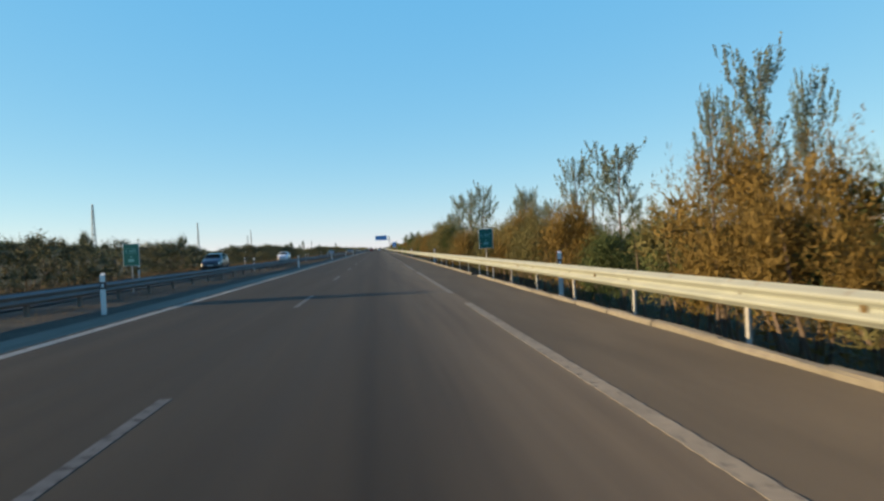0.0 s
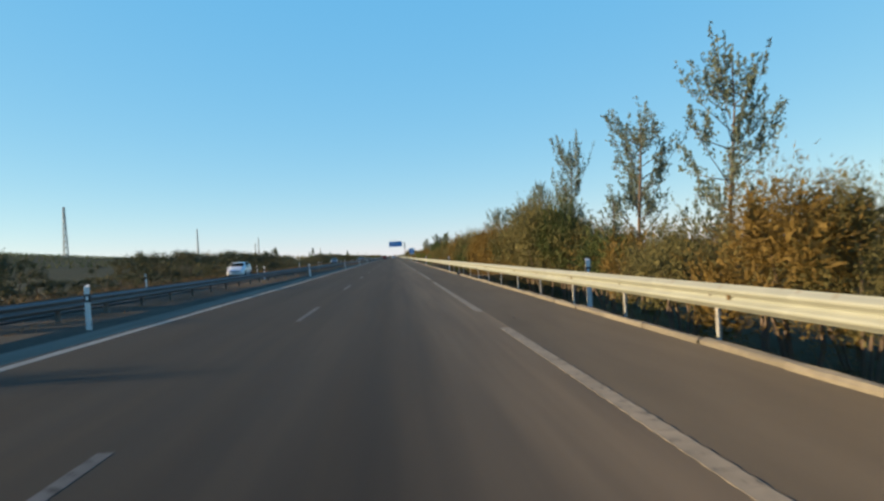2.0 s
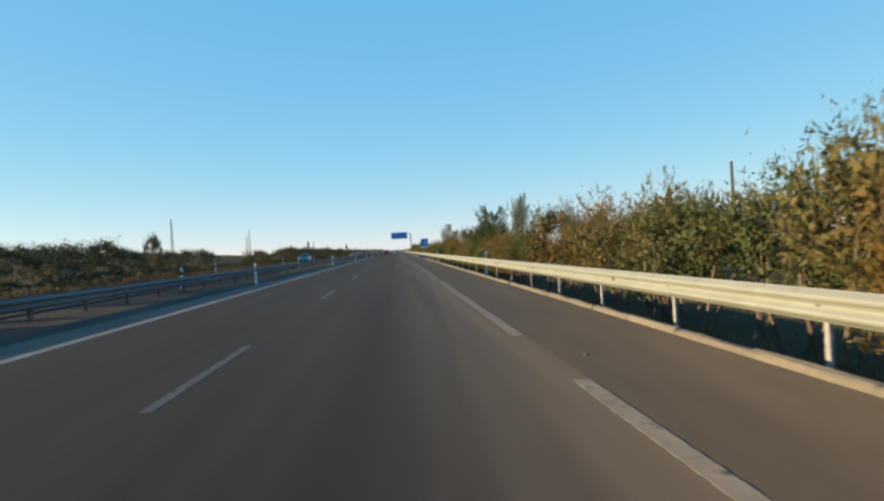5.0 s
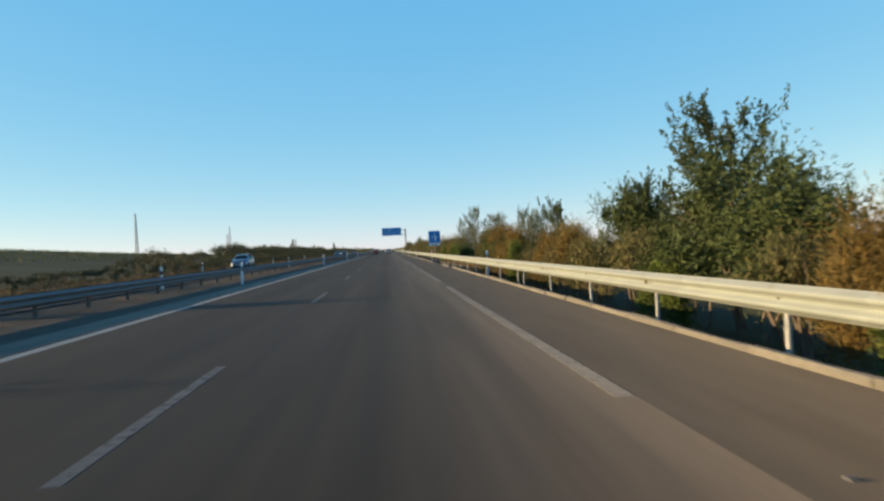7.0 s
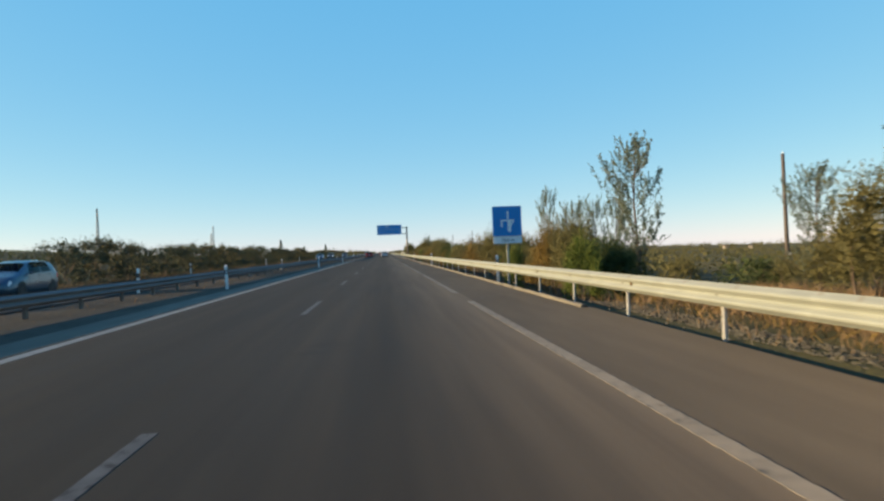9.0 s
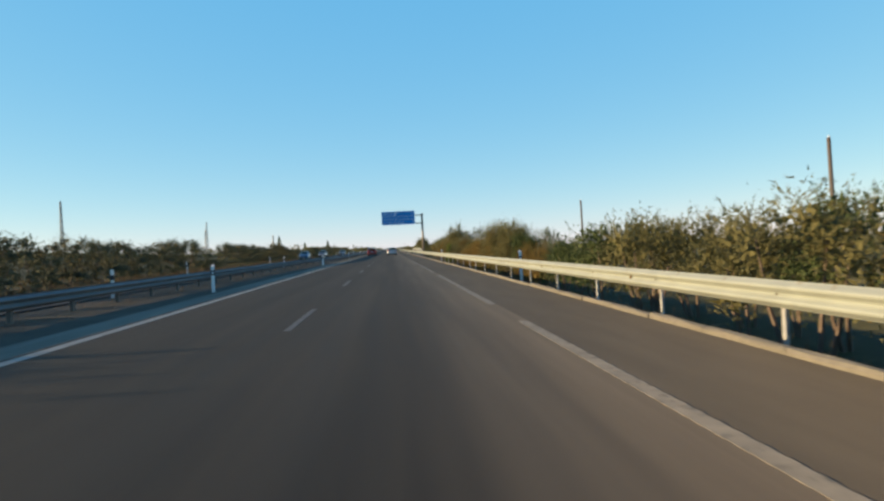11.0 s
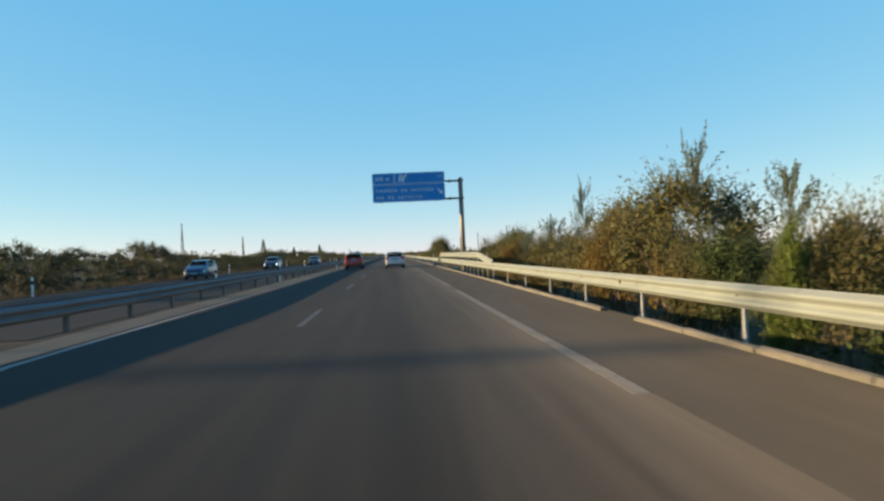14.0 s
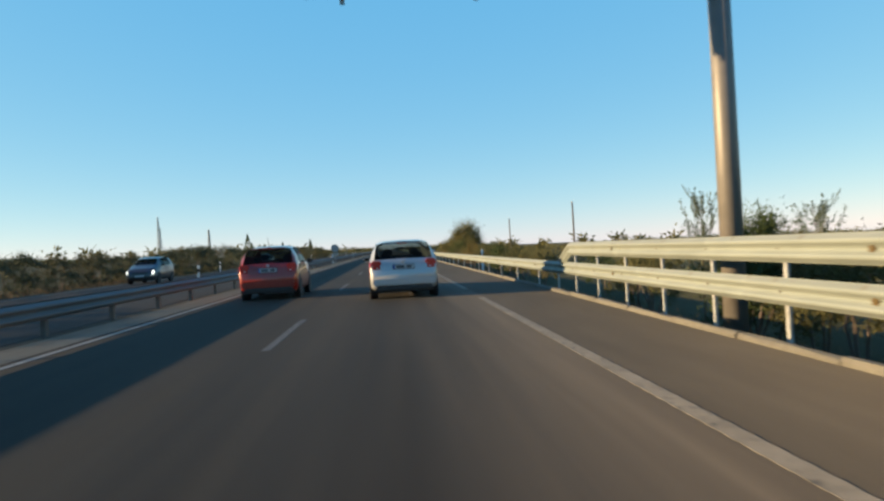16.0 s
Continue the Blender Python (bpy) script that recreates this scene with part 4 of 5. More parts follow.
rust_low = [bush("tamarisk", 15 + i, 2.4, 1.3, LEAF_TAM, "golden-brown feathery tamarisk shrub behind the guardrail", "shrub", (0.11, 0.02), 0.7, 18, 115, sprays=8, inner=34, wisps=3, broad=2.3, bare=0.34) for i in range(2)]
olive_low = [bush("shrub", 36 + i, 2.4, 1.3, LEAF_OLIVE, "olive-brown dense shrub behind the guardrail", "shrub", (0.09, 0.024), 0.5, 18, 118, sprays=10, inner=34, wisps=3, broad=2.3, bare=0.34) for i in range(3)]
dark_low = [bush("evergreen_shrub", 56 + i, 2.4, 1.3, LEAF_DARK, "dark green dense shrub", "shrub", (0.085, 0.03), 0.3, 18, 118, sprays=6, inner=34, wisps=3, broad=2.3, bare=0.34) for i in range(2)]
green = [bush("green_shrub", 71 + i, 2.4, 1.0, LEAF_GREEN, "low fresh-green shrub by the guardrail", "shrub", (0.1, 0.022), 0.6, 24, 300, inner=40) for i in range(2)]
silver_trees = [slender_tree("slender_tree", 91 + i, 5.5, 1.0, LEAF_POPLAR, "slender grey-green tree with a thin, gappy crown", 22, 40, (0.09, 0.044)) for i in range(5)]
dark_trees = [slender_tree("bushy_tree", 111 + i, 5.0, 1.3, LEAF_DARK, "bushy dark green tree above the shrubs", 26, 46, (0.095, 0.045), shoots=5) for i in range(2)]
reeds = [bush("reed_clump", 131 + i, 2.8, 0.8, LEAF_POPLAR, "clump of tall grey-green reeds", "reeds", (0.2, 0.022), 1.2, 4, 60, sprays=34, inner=0, wisps=0) for i in range(2)]
used = set()
prng = random.Random(77)


def place(protos, x, y, tall, own, wide, own_wide):
    """Stands a plant of one kind at a place, scaled to its height over the road and its half width; the first of each pattern is used itself."""
    p = prng.choice(protos)
    foot = land(x, y)
    k, w = (tall - foot) / own, wide / own_wide
    m = Matrix.Translation((x, y, foot - 0.05)) @ Matrix.Rotation(prng.uniform(0, 6.283), 4, "Z") @ Matrix.Diagonal((w * prng.uniform(0.92, 1.08), w * prng.uniform(0.92, 1.08), k, 1))
    if p.name in used:
        return copy_thing(p, m @ Matrix.Diagonal((1 / p.scale.x, 1 / p.scale.y, 1 / p.scale.z, 1)))
    used.add(p.name)
    p.matrix_basis = m
    return p


def height_at(table, y):
    for (a, h), (b, g) in zip(table, table[1:]):
        if a <= y < b:
            return h + (g - h) * (y - a) / (b - a)
    return table[-1][1]


# plants of the roadside hedge: across, along, height over the road, half width
TAMARISKS = ((6.9, 10.6, 2.8, 0.9), (7.2, 14.5, 3.4, 1.3), (7.2, 27, 2.8, 1.3), (7.6, 37.6, 3.1, 1.2), (7, 42.3, 1.9, 0.9), (7, 57.4, 2.5, 1.5), (7, 84.8, 2.4, 0.9), (7, 88.8, 2.7, 0.9), (7, 92.8, 3, 1.0), (7, 97.8, 3.1, 1.4),
             (6.9, 101.1, 1.5, 0.9), (7.2, 104.4, 2.3, 1), (7, 120.3, 3.1, 1.3), (7.2, 160.5, 2.1, 0.9), (7.5, 164.1, 1.8, 0.9), (7.5, 168.6, 1.8, 1.2), (7.7, 188.3, 2.1, 1))
TAMARISKS_ON = ((7.5, 191.4, 1.9, 0.8), (7.2, 199.4, 2.3, 1.3), (7.2, 203.2, 2.6, 1.4), (7.3, 237.5, 2.5, 1), (7.2, 288.4, 1.2, 0.8), (7.2, 291.6, 1.2, 0.9), (7.2, 302.9, 2.3, 1.1), (7.1, 311.2, 1.7, 1.1), (7.2, 314.6, 1.7, 1.5), (8, 333.2, 2.1, 1), (7.2, 347.4, 2.1, 1.3), (6.8, 359.1, 1.2, 0.8), (7.1, 368.6, 1.7, 1.1))
OLIVES = ((7.5, 33.8, 2.3, 1.2), (7.6, 36.2, 2.6, 1.2), (7.5, 39, 2.6, 1), (7.6, 43.2, 2.5, 1.1), (7.9, 45, 2.7, 0.9), (7.8, 50.8, 2.4, 1.2), (7.5, 56.6, 2.2, 0.9), (7.8, 64.3, 1.9, 1.1), (7.5, 80.4, 3.7, 1.5), (7.6, 83.4, 3.8, 1.0), (7.3, 89.7, 2.9, 1), (7.5, 110.4, 2.8, 1), (7.6, 114, 3.4, 1.3),
          (7.3, 158.2, 2.2, 0.9), (7.5, 185, 1.4, 1), (8, 190.4, 2.2, 1.2), (7.2, 193.4, 1.1, 1))
OLIVES_ON = ((8.8, 458, 4.3, 1.8), (9.2, 464, 3.6, 1.6), (8.1, 216.2, 2.6, 1.2), (7.9, 217.2, 1.6, 0.9), (7.5, 234.2, 2.2, 1), (7.8, 236, 2.6, 1.1), (7.5, 253.3, 2.7, 1.3), (7.4, 297.9, 2.6, 1.3), (7.5, 301.3, 2.7, 1.3), (7.5, 304.6, 2.9, 1.4), (7.6, 307.6, 1.9, 1.2), (7.4, 321.6, 1.4, 1), (7.6, 335.9, 2, 0.9), (6.9, 340.9, 1.3, 1), (8.3, 348.6, 3.0, 1.7), (8.5, 345.2, 3.55, 2.0), (8.6, 351.5, 2.9, 1.6),
             (7.5, 356.9, 2.1, 1.7), (7.6, 360.1, 1.7, 1), (8, 364.2, 1.1, 0.7), (8.4, 374, 2.8, 1.4), (8, 369.8, 2.3, 1.2), (7.9, 377.6, 2.4, 1.3), (8, 385.3, 1.2, 0.9))
EVERGREENS = ((7.2, 205, 2.4, 1.0), (7.4, 207.7, 2.3, 1.2), (8.3, 172.5, 2.6, 1.6), (8.4, 175, 3.3, 1.7), (8.6, 178, 2.6, 1.4), (7.6, 23.8, 1.5, 1.1), (8.5, 72.9, 2, 1.4), (8.2, 79.4, 3.4, 1), (8, 109, 1.7, 1), (8.5, 183, 3.2, 1.6), (7.4, 195.3, 1.4, 0.7), (7.8, 230, 1.5, 0.8), (7.6, 295.1, 1.9, 0.9), (7.6, 318.4, 1.7, 1), (7.5, 340, 1.6, 0.9),
              (9, 352.9, 2.7, 1.1), (8, 371.6, 2.4, 1), (8.2, 387.8, 1.8, 0.7))
GREENS = ((6.5, 166.8, 1.2, 0.7), (6.5, 175.5, 0.8, 0.7), (6.5, 195.2, 1.5, 0.65), (6.5, 229.6, 1.7, 0.7), (6.6, 243.2, 1.5, 0.6), (6.5, 335.9, 1.6, 0.55))
SLENDER = ((8.4, 34.6, 3.1, 0.6), (8.4, 36.8, 3.3, 0.6), (9, 14.3, 4.4, 0.5), (9, 16.5, 5.5, 0.8), (9, 18.9, 5.0, 0.5), (8.6, 25.3, 4.5, 1.1), (8.5, 30.1, 4.7, 0.9), (8.3, 40.1, 4.1, 0.7), (8.5, 41.7, 4.2, 1), (8.5, 43.4, 3.9, 0.5), (9.2, 64.4, 6.3, 1.2), (9, 71.2, 6, 1.4), (9, 81.1, 6.6, 1),
           (9, 83.2, 4.5, 0.6), (8.5, 85.9, 4.9, 0.6), (8.6, 88, 3.8, 0.5), (9, 89.4, 4.9, 0.8), (8.6, 93.5, 3.6, 0.6), (9, 96.1, 4.4, 1.1), (8.8, 103.5, 4.5, 1.2), (9, 106.4, 2.9, 0.9), (8.6, 110.8, 2.7, 0.4), (8.8, 161.4, 4.5, 0.4), (8.8, 162.9, 4.5, 0.4), (8.4, 159.6, 3.7, 0.9))
SLENDER_ON = ((9, 199.7, 3.15, 1), (8.5, 202.2, 3.1, 0.7), (9, 205.7, 3.6, 0.6), (8.5, 214.3, 3.5, 0.5), (8.7, 215.8, 3.7, 0.9), (8.5, 219.4, 2.7, 0.6), (8.8, 230.8, 5, 1.1), (9, 233.7, 3.1, 0.5), (9, 236.3, 3.2, 0.5), (9, 239.6, 3.4, 0.8),
              (9, 245.2, 4.4, 0.6), (8.5, 291.7, 1.9, 0.3), (8.5, 293.8, 2, 0.3), (8, 313.7, 2.2, 0.4), (8.5, 320.5, 2.4, 0.6), (8.5, 325.5, 2.9, 0.7), (9, 340.4, 2.9, 0.7), (8.5, 344.2, 4.2, 0.5), (8.5, 356.6, 4.1, 0.55), (8.3, 361.6, 2.7, 0.9), (8.3, 368.3, 2.3, 0.7), (8.6, 386.2, 1.8, 0.4), (8.6, 391.9, 2.4, 0.5))
BUSHY = ((9, 176.8, 4.6, 1.4), (8.8, 182.6, 3.3, 1.0), (8.7, 195.4, 3.4, 0.7))
for x, y, h, w in SLENDER + SLENDER_ON:
    place(silver_trees, x, y, h, 5.5, max(1.05 * w, 0.55), 1.0)
for x, y, h, w in BUSHY:
    place(dark_trees, x, y, h, 5.0, 1.2 * w, 1.3)
for x, y, h, w in TAMARISKS + TAMARISKS_ON:
    place(rust, x, y, h, 3.0, max(1.15 * w, 0.36 * (h + 0.9)), 1.3)
for x, y, h, w in OLIVES + OLIVES_ON:
    place(olive, x, y, h, 3.0, max(1.15 * w, 0.36 * (h + 0.9)), 1.3)
for x, y, h, w in EVERGREENS:
    place(dark, x, y, h, 3.0, max(1.15 * w, 0.36 * (h + 0.9)), 1.3)
for x, y, h, w in GREENS:
    place(green, x, y, h, 2.4, w, 1.0)
# lower shrubs that fill the hedge behind them; taller where the stretch is
HEDGE = ((-10, 2.0), (5, 2.2), (18, 2.0), (24, 1.4), (34, 1.9), (45, 1.6), (46.2, 0.4), (49.6, 0.4), (51, 1.5), (54, 1.4), (62, 1.6), (72, 1.7), (80, 2.7), (90, 2.2), (106, 1.5), (112, 2.6), (120, 2.9), (128, 2.7), (145, 2.9), (156, 1.9), (164, 1.5), (182, 1.7), (192, 0.9), (198, 1.6), (208, 1.9),
         (213, 0.9), (224, 0.8), (228, 1.1), (236, 1.7), (244, 1.6), (256, 2.2), (280, 1.8), (287, 0.8), (293, 1.0), (304, 1.7), (311, 1.1), (318, 1.4), (328, 1.4), (340, 1.3), (352, 1.7), (362, 0.9), (374, 1.3), (390, 0.9), (410, 0.9), (440, 1.3), (456, 2.2), (640, 2.4))


y, step = -8.0, 0
while y < 480:
    h = height_at(HEDGE, y)
    step += 1
    kind = prng.random()
    tall = max(0.2, h * prng.uniform(0.8, 1.2))
    back = 2.6 if 207 < y < 227 else 0.0
    place(rust_low if kind < 0.2 else olive_low if kind < 0.7 else dark_low, 8.2 + back + prng.choice((-0.9, 0, 1.2)) + prng.uniform(-0.3, 0.4), y + prng.uniform(-0.6, 0.6), tall, 2.4, (0.55 * (tall + 0.9)) * prng.uniform(0.85, 1.1), 1.3)
    if prng.random() < 0.1 and h > 1.4:
        place(reeds, 7.2 + prng.uniform(-0.3, 1.2), y, h * 1.1, 2.8, 0.5, 0.8)
    y += prng.uniform(1.45, 2.15) if y < 400 else 3.5
# the hedge beyond the opposite carriageway: distance along, height; low where the fields show over it
FAR_HEDGE = ((-10, 2.6), (41, 2.9), (47, 3.3), (52, 2.8), (54, 3.1), (55.4, 3.1), (56.5, 0.9), (61.5, 0.9), (63.5, 3.0), (72, 2.9), (78, 3.1), (83, 2.5), (87, 3.0), (91, 0.9), (103, 1.0), (105, 2.6), (116, 2.8), (131, 2.9), (134.5, 1.5), (137, 3.0), (143, 3.2), (157, 2.6), (165, 3.3), (171, 2.4), (180, 2.4),
             (196, 2.5), (199, 1.0), (213, 0.9), (218, 1.5), (226, 1.9), (229, 2.8), (233, 1.7), (243, 2.3), (249, 1.4), (252, 1.0), (255, 2.9), (261, 3.5), (268, 2.9), (276, 2.4), (282, 2.8), (294, 3.1), (311, 2.8), (321, 2.6), (325, 3.4), (330, 3.3), (334, 1.1), (348, 1.1), (351, 3.0), (375, 2.7), (384, 2.6), (386, 3.3), (389, 3.3), (391, 2.6), (403, 2.3), (412, 2.15), (434, 2.1), (459, 2.9), (640, 3.0))


y = -6.0
while y < 600:
    h = height_at(FAR_HEDGE, y)
    tall = h * prng.uniform(0.94, 1.1)
    place(far_dark if prng.random() < (0.7 if y < 225 else 0.5) else far_olive, -20.7 + prng.choice((0, -0.9)) + prng.uniform(-0.3, 0.3), y, tall, 3.0, min(2.5, max(1.3, 0.8 * tall)) * prng.uniform(0.9, 1.15), 2.1)
    place(far_low, -19.5 + prng.uniform(-0.3, 0.3), y + prng.uniform(-0.8, 0.8), prng.uniform(0.6, 1.1), 1.6, prng.uniform(1.2, 1.6), 1.6)
    y += prng.uniform(1.7, 2.3) if y < 460 else 5.0
# taller ones whose shade falls right across the fast lane
for y, h in ((20.6, 4.5), (21.1, 4.3), (54.4, 3.6), (55.2, 3.5), (80.0, 3.6), (81.0, 3.9), (178.0, 4.0), (178.9, 3.8)):
    place(far_dark, -20.9, y, h, 3.0, 1.05, 2.1)
for p in (*far_dark, *far_olive, *far_low, *rust, *olive, *dark, *rust_low, *olive_low, *dark_low, *green, *silver_trees, *dark_trees, *reeds):
    if p.name not in used:
        for o in (*p.children_recursive, p):
            bpy.data.objects.remove(o)


def conifer(m, height):
    t = thing("conifer", m, "dark narrow conifer standing far off", "tree", "far conifers")
    r = np.random.RandomState(int(height * 10))
    part("trunk", tube([(0, 0, -0.5), (0, 0, height)], [0.25, 0.04], 7), BARK, t)
    n = 1400
    z = r.uniform(0.08, 1, n) ** 0.8 * height
    rad = 0.29 * height * (1.04 - z / height) * np.sqrt(r.uniform(0.2, 1, n))
    a = r.uniform(0, 6.283, n)
    c = np.stack([rad * np.cos(a), rad * np.sin(a), z], 1)
    part("crown", leaf_mesh("crown", c, c * [1, 1, 0] + [0, 0, 0.4] + r.normal(0, 0.2, (n, 3)), 0.55, 0.25, LEAF_DARK, 5), LEAF_DARK, t)
    return t


for x, y, h in ((-80, 793, 13.5), (-46, 800, 9.5), (-66, 830, 9.0), (-92, 870, 10.0)):
    conifer(pose(x, y, land(x, y)), h)


def far_woods():
    """Distant scrub and trees along both sides and across the end of the road."""
    r = np.random.RandomState(9)
    cs, ws = [], []
    for k in range(420):
        side = -1 if r.uniform() < 0.6 else 1
        y = r.uniform(560, 1700)
        x = side * r.uniform(11, 90) - (10 if side < 0 else 0)
        if k > 330:
            x, y = r.uniform(-260, 200), 1500 + r.uniform(0, 250)
        h = r.uniform(2.5, 5.5)
        n = 60
        p = r.normal(0, 0.4, (n, 3)) * [1.6 * h / 2, 1.6 * h / 2, 0.55 * h]
        cs.append(np.array([x, y, land(x, y) + 0.5 * h]) + p)
        ws.append(p + r.normal(0, 0.4, (n, 3)))
    me = leaf_mesh("far_woods", np.concatenate(cs), np.concatenate(ws), 1.3, 0.8, LEAF_OLIVE, 3)
    return tagged(new("far_woods", me), "olive scrub and trees along the distant road", "woods", kind="stuff")


far_woods()


def field_scrub():
    """Low bushes dotted over the flat field behind the hedge, and a line of trees far off."""
    r = np.random.RandomState(19)
    cs, ws, size = [], [], []
    for k in range(2000):
        near = k < 1740
        y = r.uniform(20, 900) if near else r.uniform(150, 1500)
        x = 19 + 150 * r.uniform() ** 1.7 if near else r.uniform(330, 370)
        h = r.uniform(0.7, 2.1) if near else r.uniform(3.0, 7.5)
        n = 50 if near else 40
        p = r.normal(0, 0.38, (n, 3)) * [1.3 * h, 1.3 * h, 0.5 * h]
        cs.append(np.array([x, y, land(x, y) + 0.4 * h]) + p)
        ws.append(p + r.normal(0, 0.4, (n, 3)))
        size.append(np.full(n, 0.38 if near else 1.3))
    size = np.concatenate(size)
    me = leaf_mesh("field_scrub", np.concatenate(cs), np.concatenate(ws), size, 0.5 * size, LEAF_OLIVE, 4)
    return tagged(new("field_scrub", me), "olive scrub scattered over the flat field", "scrub", kind="stuff")


field_scrub()


def vine_rows():
    """Rows of low vines over the rise beyond the opposite carriageway."""
    r = np.random.RandomState(29)
    cs, ws = [], []
    for row in range(16):
        x = -75 - 12 * row
        for y in np.arange(60 + r.uniform(0, 3), 760, 3.2):
            n = 5
            p = r.normal(0, 0.3, (n, 3)) * [1, 1.2, 0.7]
            cs.append(np.array([x + r.uniform(-0.3, 0.3), y, land(x, y) + 0.5]) + p)
            ws.append(p + r.normal(0, 0.3, (n, 3)) + [0, 0, 0.3])
    me = leaf_mesh("vine_rows", np.concatenate(cs), np.concatenate(ws), 0.7, 0.35, LEAF_DARK, 6)
    return tagged(new("vine_rows", me), "rows of low dark vines on the rise", "vines", kind="stuff")


vine_rows()


def grass(name, x0, x1, y0, y1, count, tall, label, seed, material=None):
    r = np.random.RandomState(seed)
    x, y = r.uniform(x0, x1, count), r.uniform(y0, y1, count)
    z = np.array([land(a, b) for a, b in zip(x, y)]) if x0 > 0 or x1 < -24 else np.full(count, -0.03)
    c = np.stack([x, y, z + tall * 0.4], 1)
    c[:, :2] += r.normal(0, 0.12, (count, 2))
    w = r.normal(0, 0.45, (count, 3)) + [0, 0, 1]
    me = leaf_mesh(name, c, w, tall, 0.018, material or STRAW, seed)
    return tagged(new(name, me), label, "grass", kind="stuff")


grass("dry_grass", 4.7, 7.5, -10, 420, 26000, 0.3, "dry straw-brown grass and weeds behind the guardrail", 21)
grass("dead_weeds", 5.2, 8.0, -10, 420, 22000, 0.5, "dead brown weeds under the shrubs", 22, LEAF_TAM)
grass("bank_grass", 6.0, 9.8, 203, 229, 16000, 0.45, "thick dry brown grass on the open bank", 25)
grass("median_grass", -10.3, -7.4, -10, 320, 3500, 0.11, "sparse dry grass on the gravel median", 23)
grass("field_grass", -19.6, -17.4, 0, 430, 16000, 0.45, "dry grass along the opposite shoulder", 24)


# ---- cars ----
# half-sections along a hatchback: metres from the tail, sill height, waist height, top height, half-widths at sill, waist and top
HATCH = ((0.0, 0.4, 0.56, 0.62, 0.7, 0.74, 0.7), (0.05, 0.3, 0.7, 0.8, 0.8, 0.82, 0.77), (0.09, 0.27, 0.86, 0.95, 0.82, 0.83, 0.75), (0.13, 0.25, 0.92, 1.01, 0.83, 0.83, 0.73), (0.32, 0.22, 0.95, 1.34, 0.84, 0.83, 0.68),
         (0.46, 0.2, 0.97, 1.44, 0.845, 0.83, 0.65), (1.2, 0.2, 0.97, 1.49, 0.855, 0.84, 0.64), (2.0, 0.2, 0.95, 1.485, 0.855, 0.84, 0.63), (2.5, 0.2, 0.94, 1.4, 0.855, 0.84, 0.6), (3.1, 0.2, 0.93, 1.08, 0.85, 0.82, 0.62), (3.3, 0.2, 0.9, 0.98, 0.85, 0.81, 0.66), (3.9, 0.2, 0.78, 0.84, 0.82, 0.74, 0.6), (4.12, 0.24, 0.6, 0.66, 0.72, 0.66, 0.5), (4.18, 0.32, 0.5, 0.54, 0.6, 0.56, 0.4))


def section(y, wide, high, table=HATCH):
    for a, b in zip(table, table[1:]):
        if a[0] <= y <= b[0]:
            k = (y - a[0]) / (b[0] - a[0])
            s = [p + (q - p) * k for p, q in zip(a, b)]
            break
    _, zb, zw, zt, hb, hw, ht = s
    zb, zw, zt = zb, zb + (zw - zb) * high, zb + (zt - zb) * high
    hb, hw, ht = hb * wide, hw * wide, ht * wide
    return [(0.0, zb), (hb * 0.88, zb), (hb * 0.985, zb + 0.08), (hb + 0.012, zb + 0.45 * (zw - zb)), (hw, zw), (hw - 0.35 * (hw - ht), zw + 0.5 * (zt - zw)), (ht, zt - 0.05 * min(1, (zt - zw) * 2.4)), (ht * 0.72, zt), (0.0, zt + 0.012)]


def on_skin(y, u, wide, high, off=0.0):
    """A point on the body's skin: u runs from 0 under the floor over the side to 8 on the roof's middle line; below 0 on the other side."""
    s = section(y, wide, high)
    v = min(abs(u), 7.999)
    i = int(v)
    k = v - i
    x, z = s[i][0] + (s[i + 1][0] - s[i][0]) * k, s[i][1] + (s[i + 1][1] - s[i][1]) * k
    return Vector((x if u >= 0 else -x, y, z))


def skin_panel(corners, wide, high, off=0.008, nu=5, ny=5):
    """A pane laid on the skin between four (y, u) corners, lifted off it by off."""
    bm = bmesh.new()
    (ya, ua), (yb, ub), (yc, uc), (yd, ud) = corners
    grid = []
    for i in range(nu + 1):
        row = []
        for j in range(ny + 1):
            a, b = i / nu, j / ny
            y = (ya * (1 - b) + yb * b) * (1 - a) + (yd * (1 - b) + yc * b) * a
            u = (ua * (1 - b) + ub * b) * (1 - a) + (ud * (1 - b) + uc * b) * a
            if abs(u) > 8:
                u = math.copysign(16 - abs(u), -u)
            p = on_skin(y, u, wide, high)
            e = 0.01
            s = 1 if u >= 0 else -1
            n = (on_skin(y, s * max(0.01, abs(u) - e), wide, high) - p).cross(on_skin(min(4.17, y + e), u, wide, high) - p)
            n.normalize()
            c = p - Vector((0, 2.0, 0.7))
            if n.dot(c) < 0:
                n = -n
            row.append(bm.verts.new(p + n * off))
        grid.append(row)
    for i in range(nu):
        for j in range(ny):
            bm.faces.new((grid[i][j], grid[i][j + 1], grid[i + 1][j + 1], grid[i + 1][j]))
    return bm


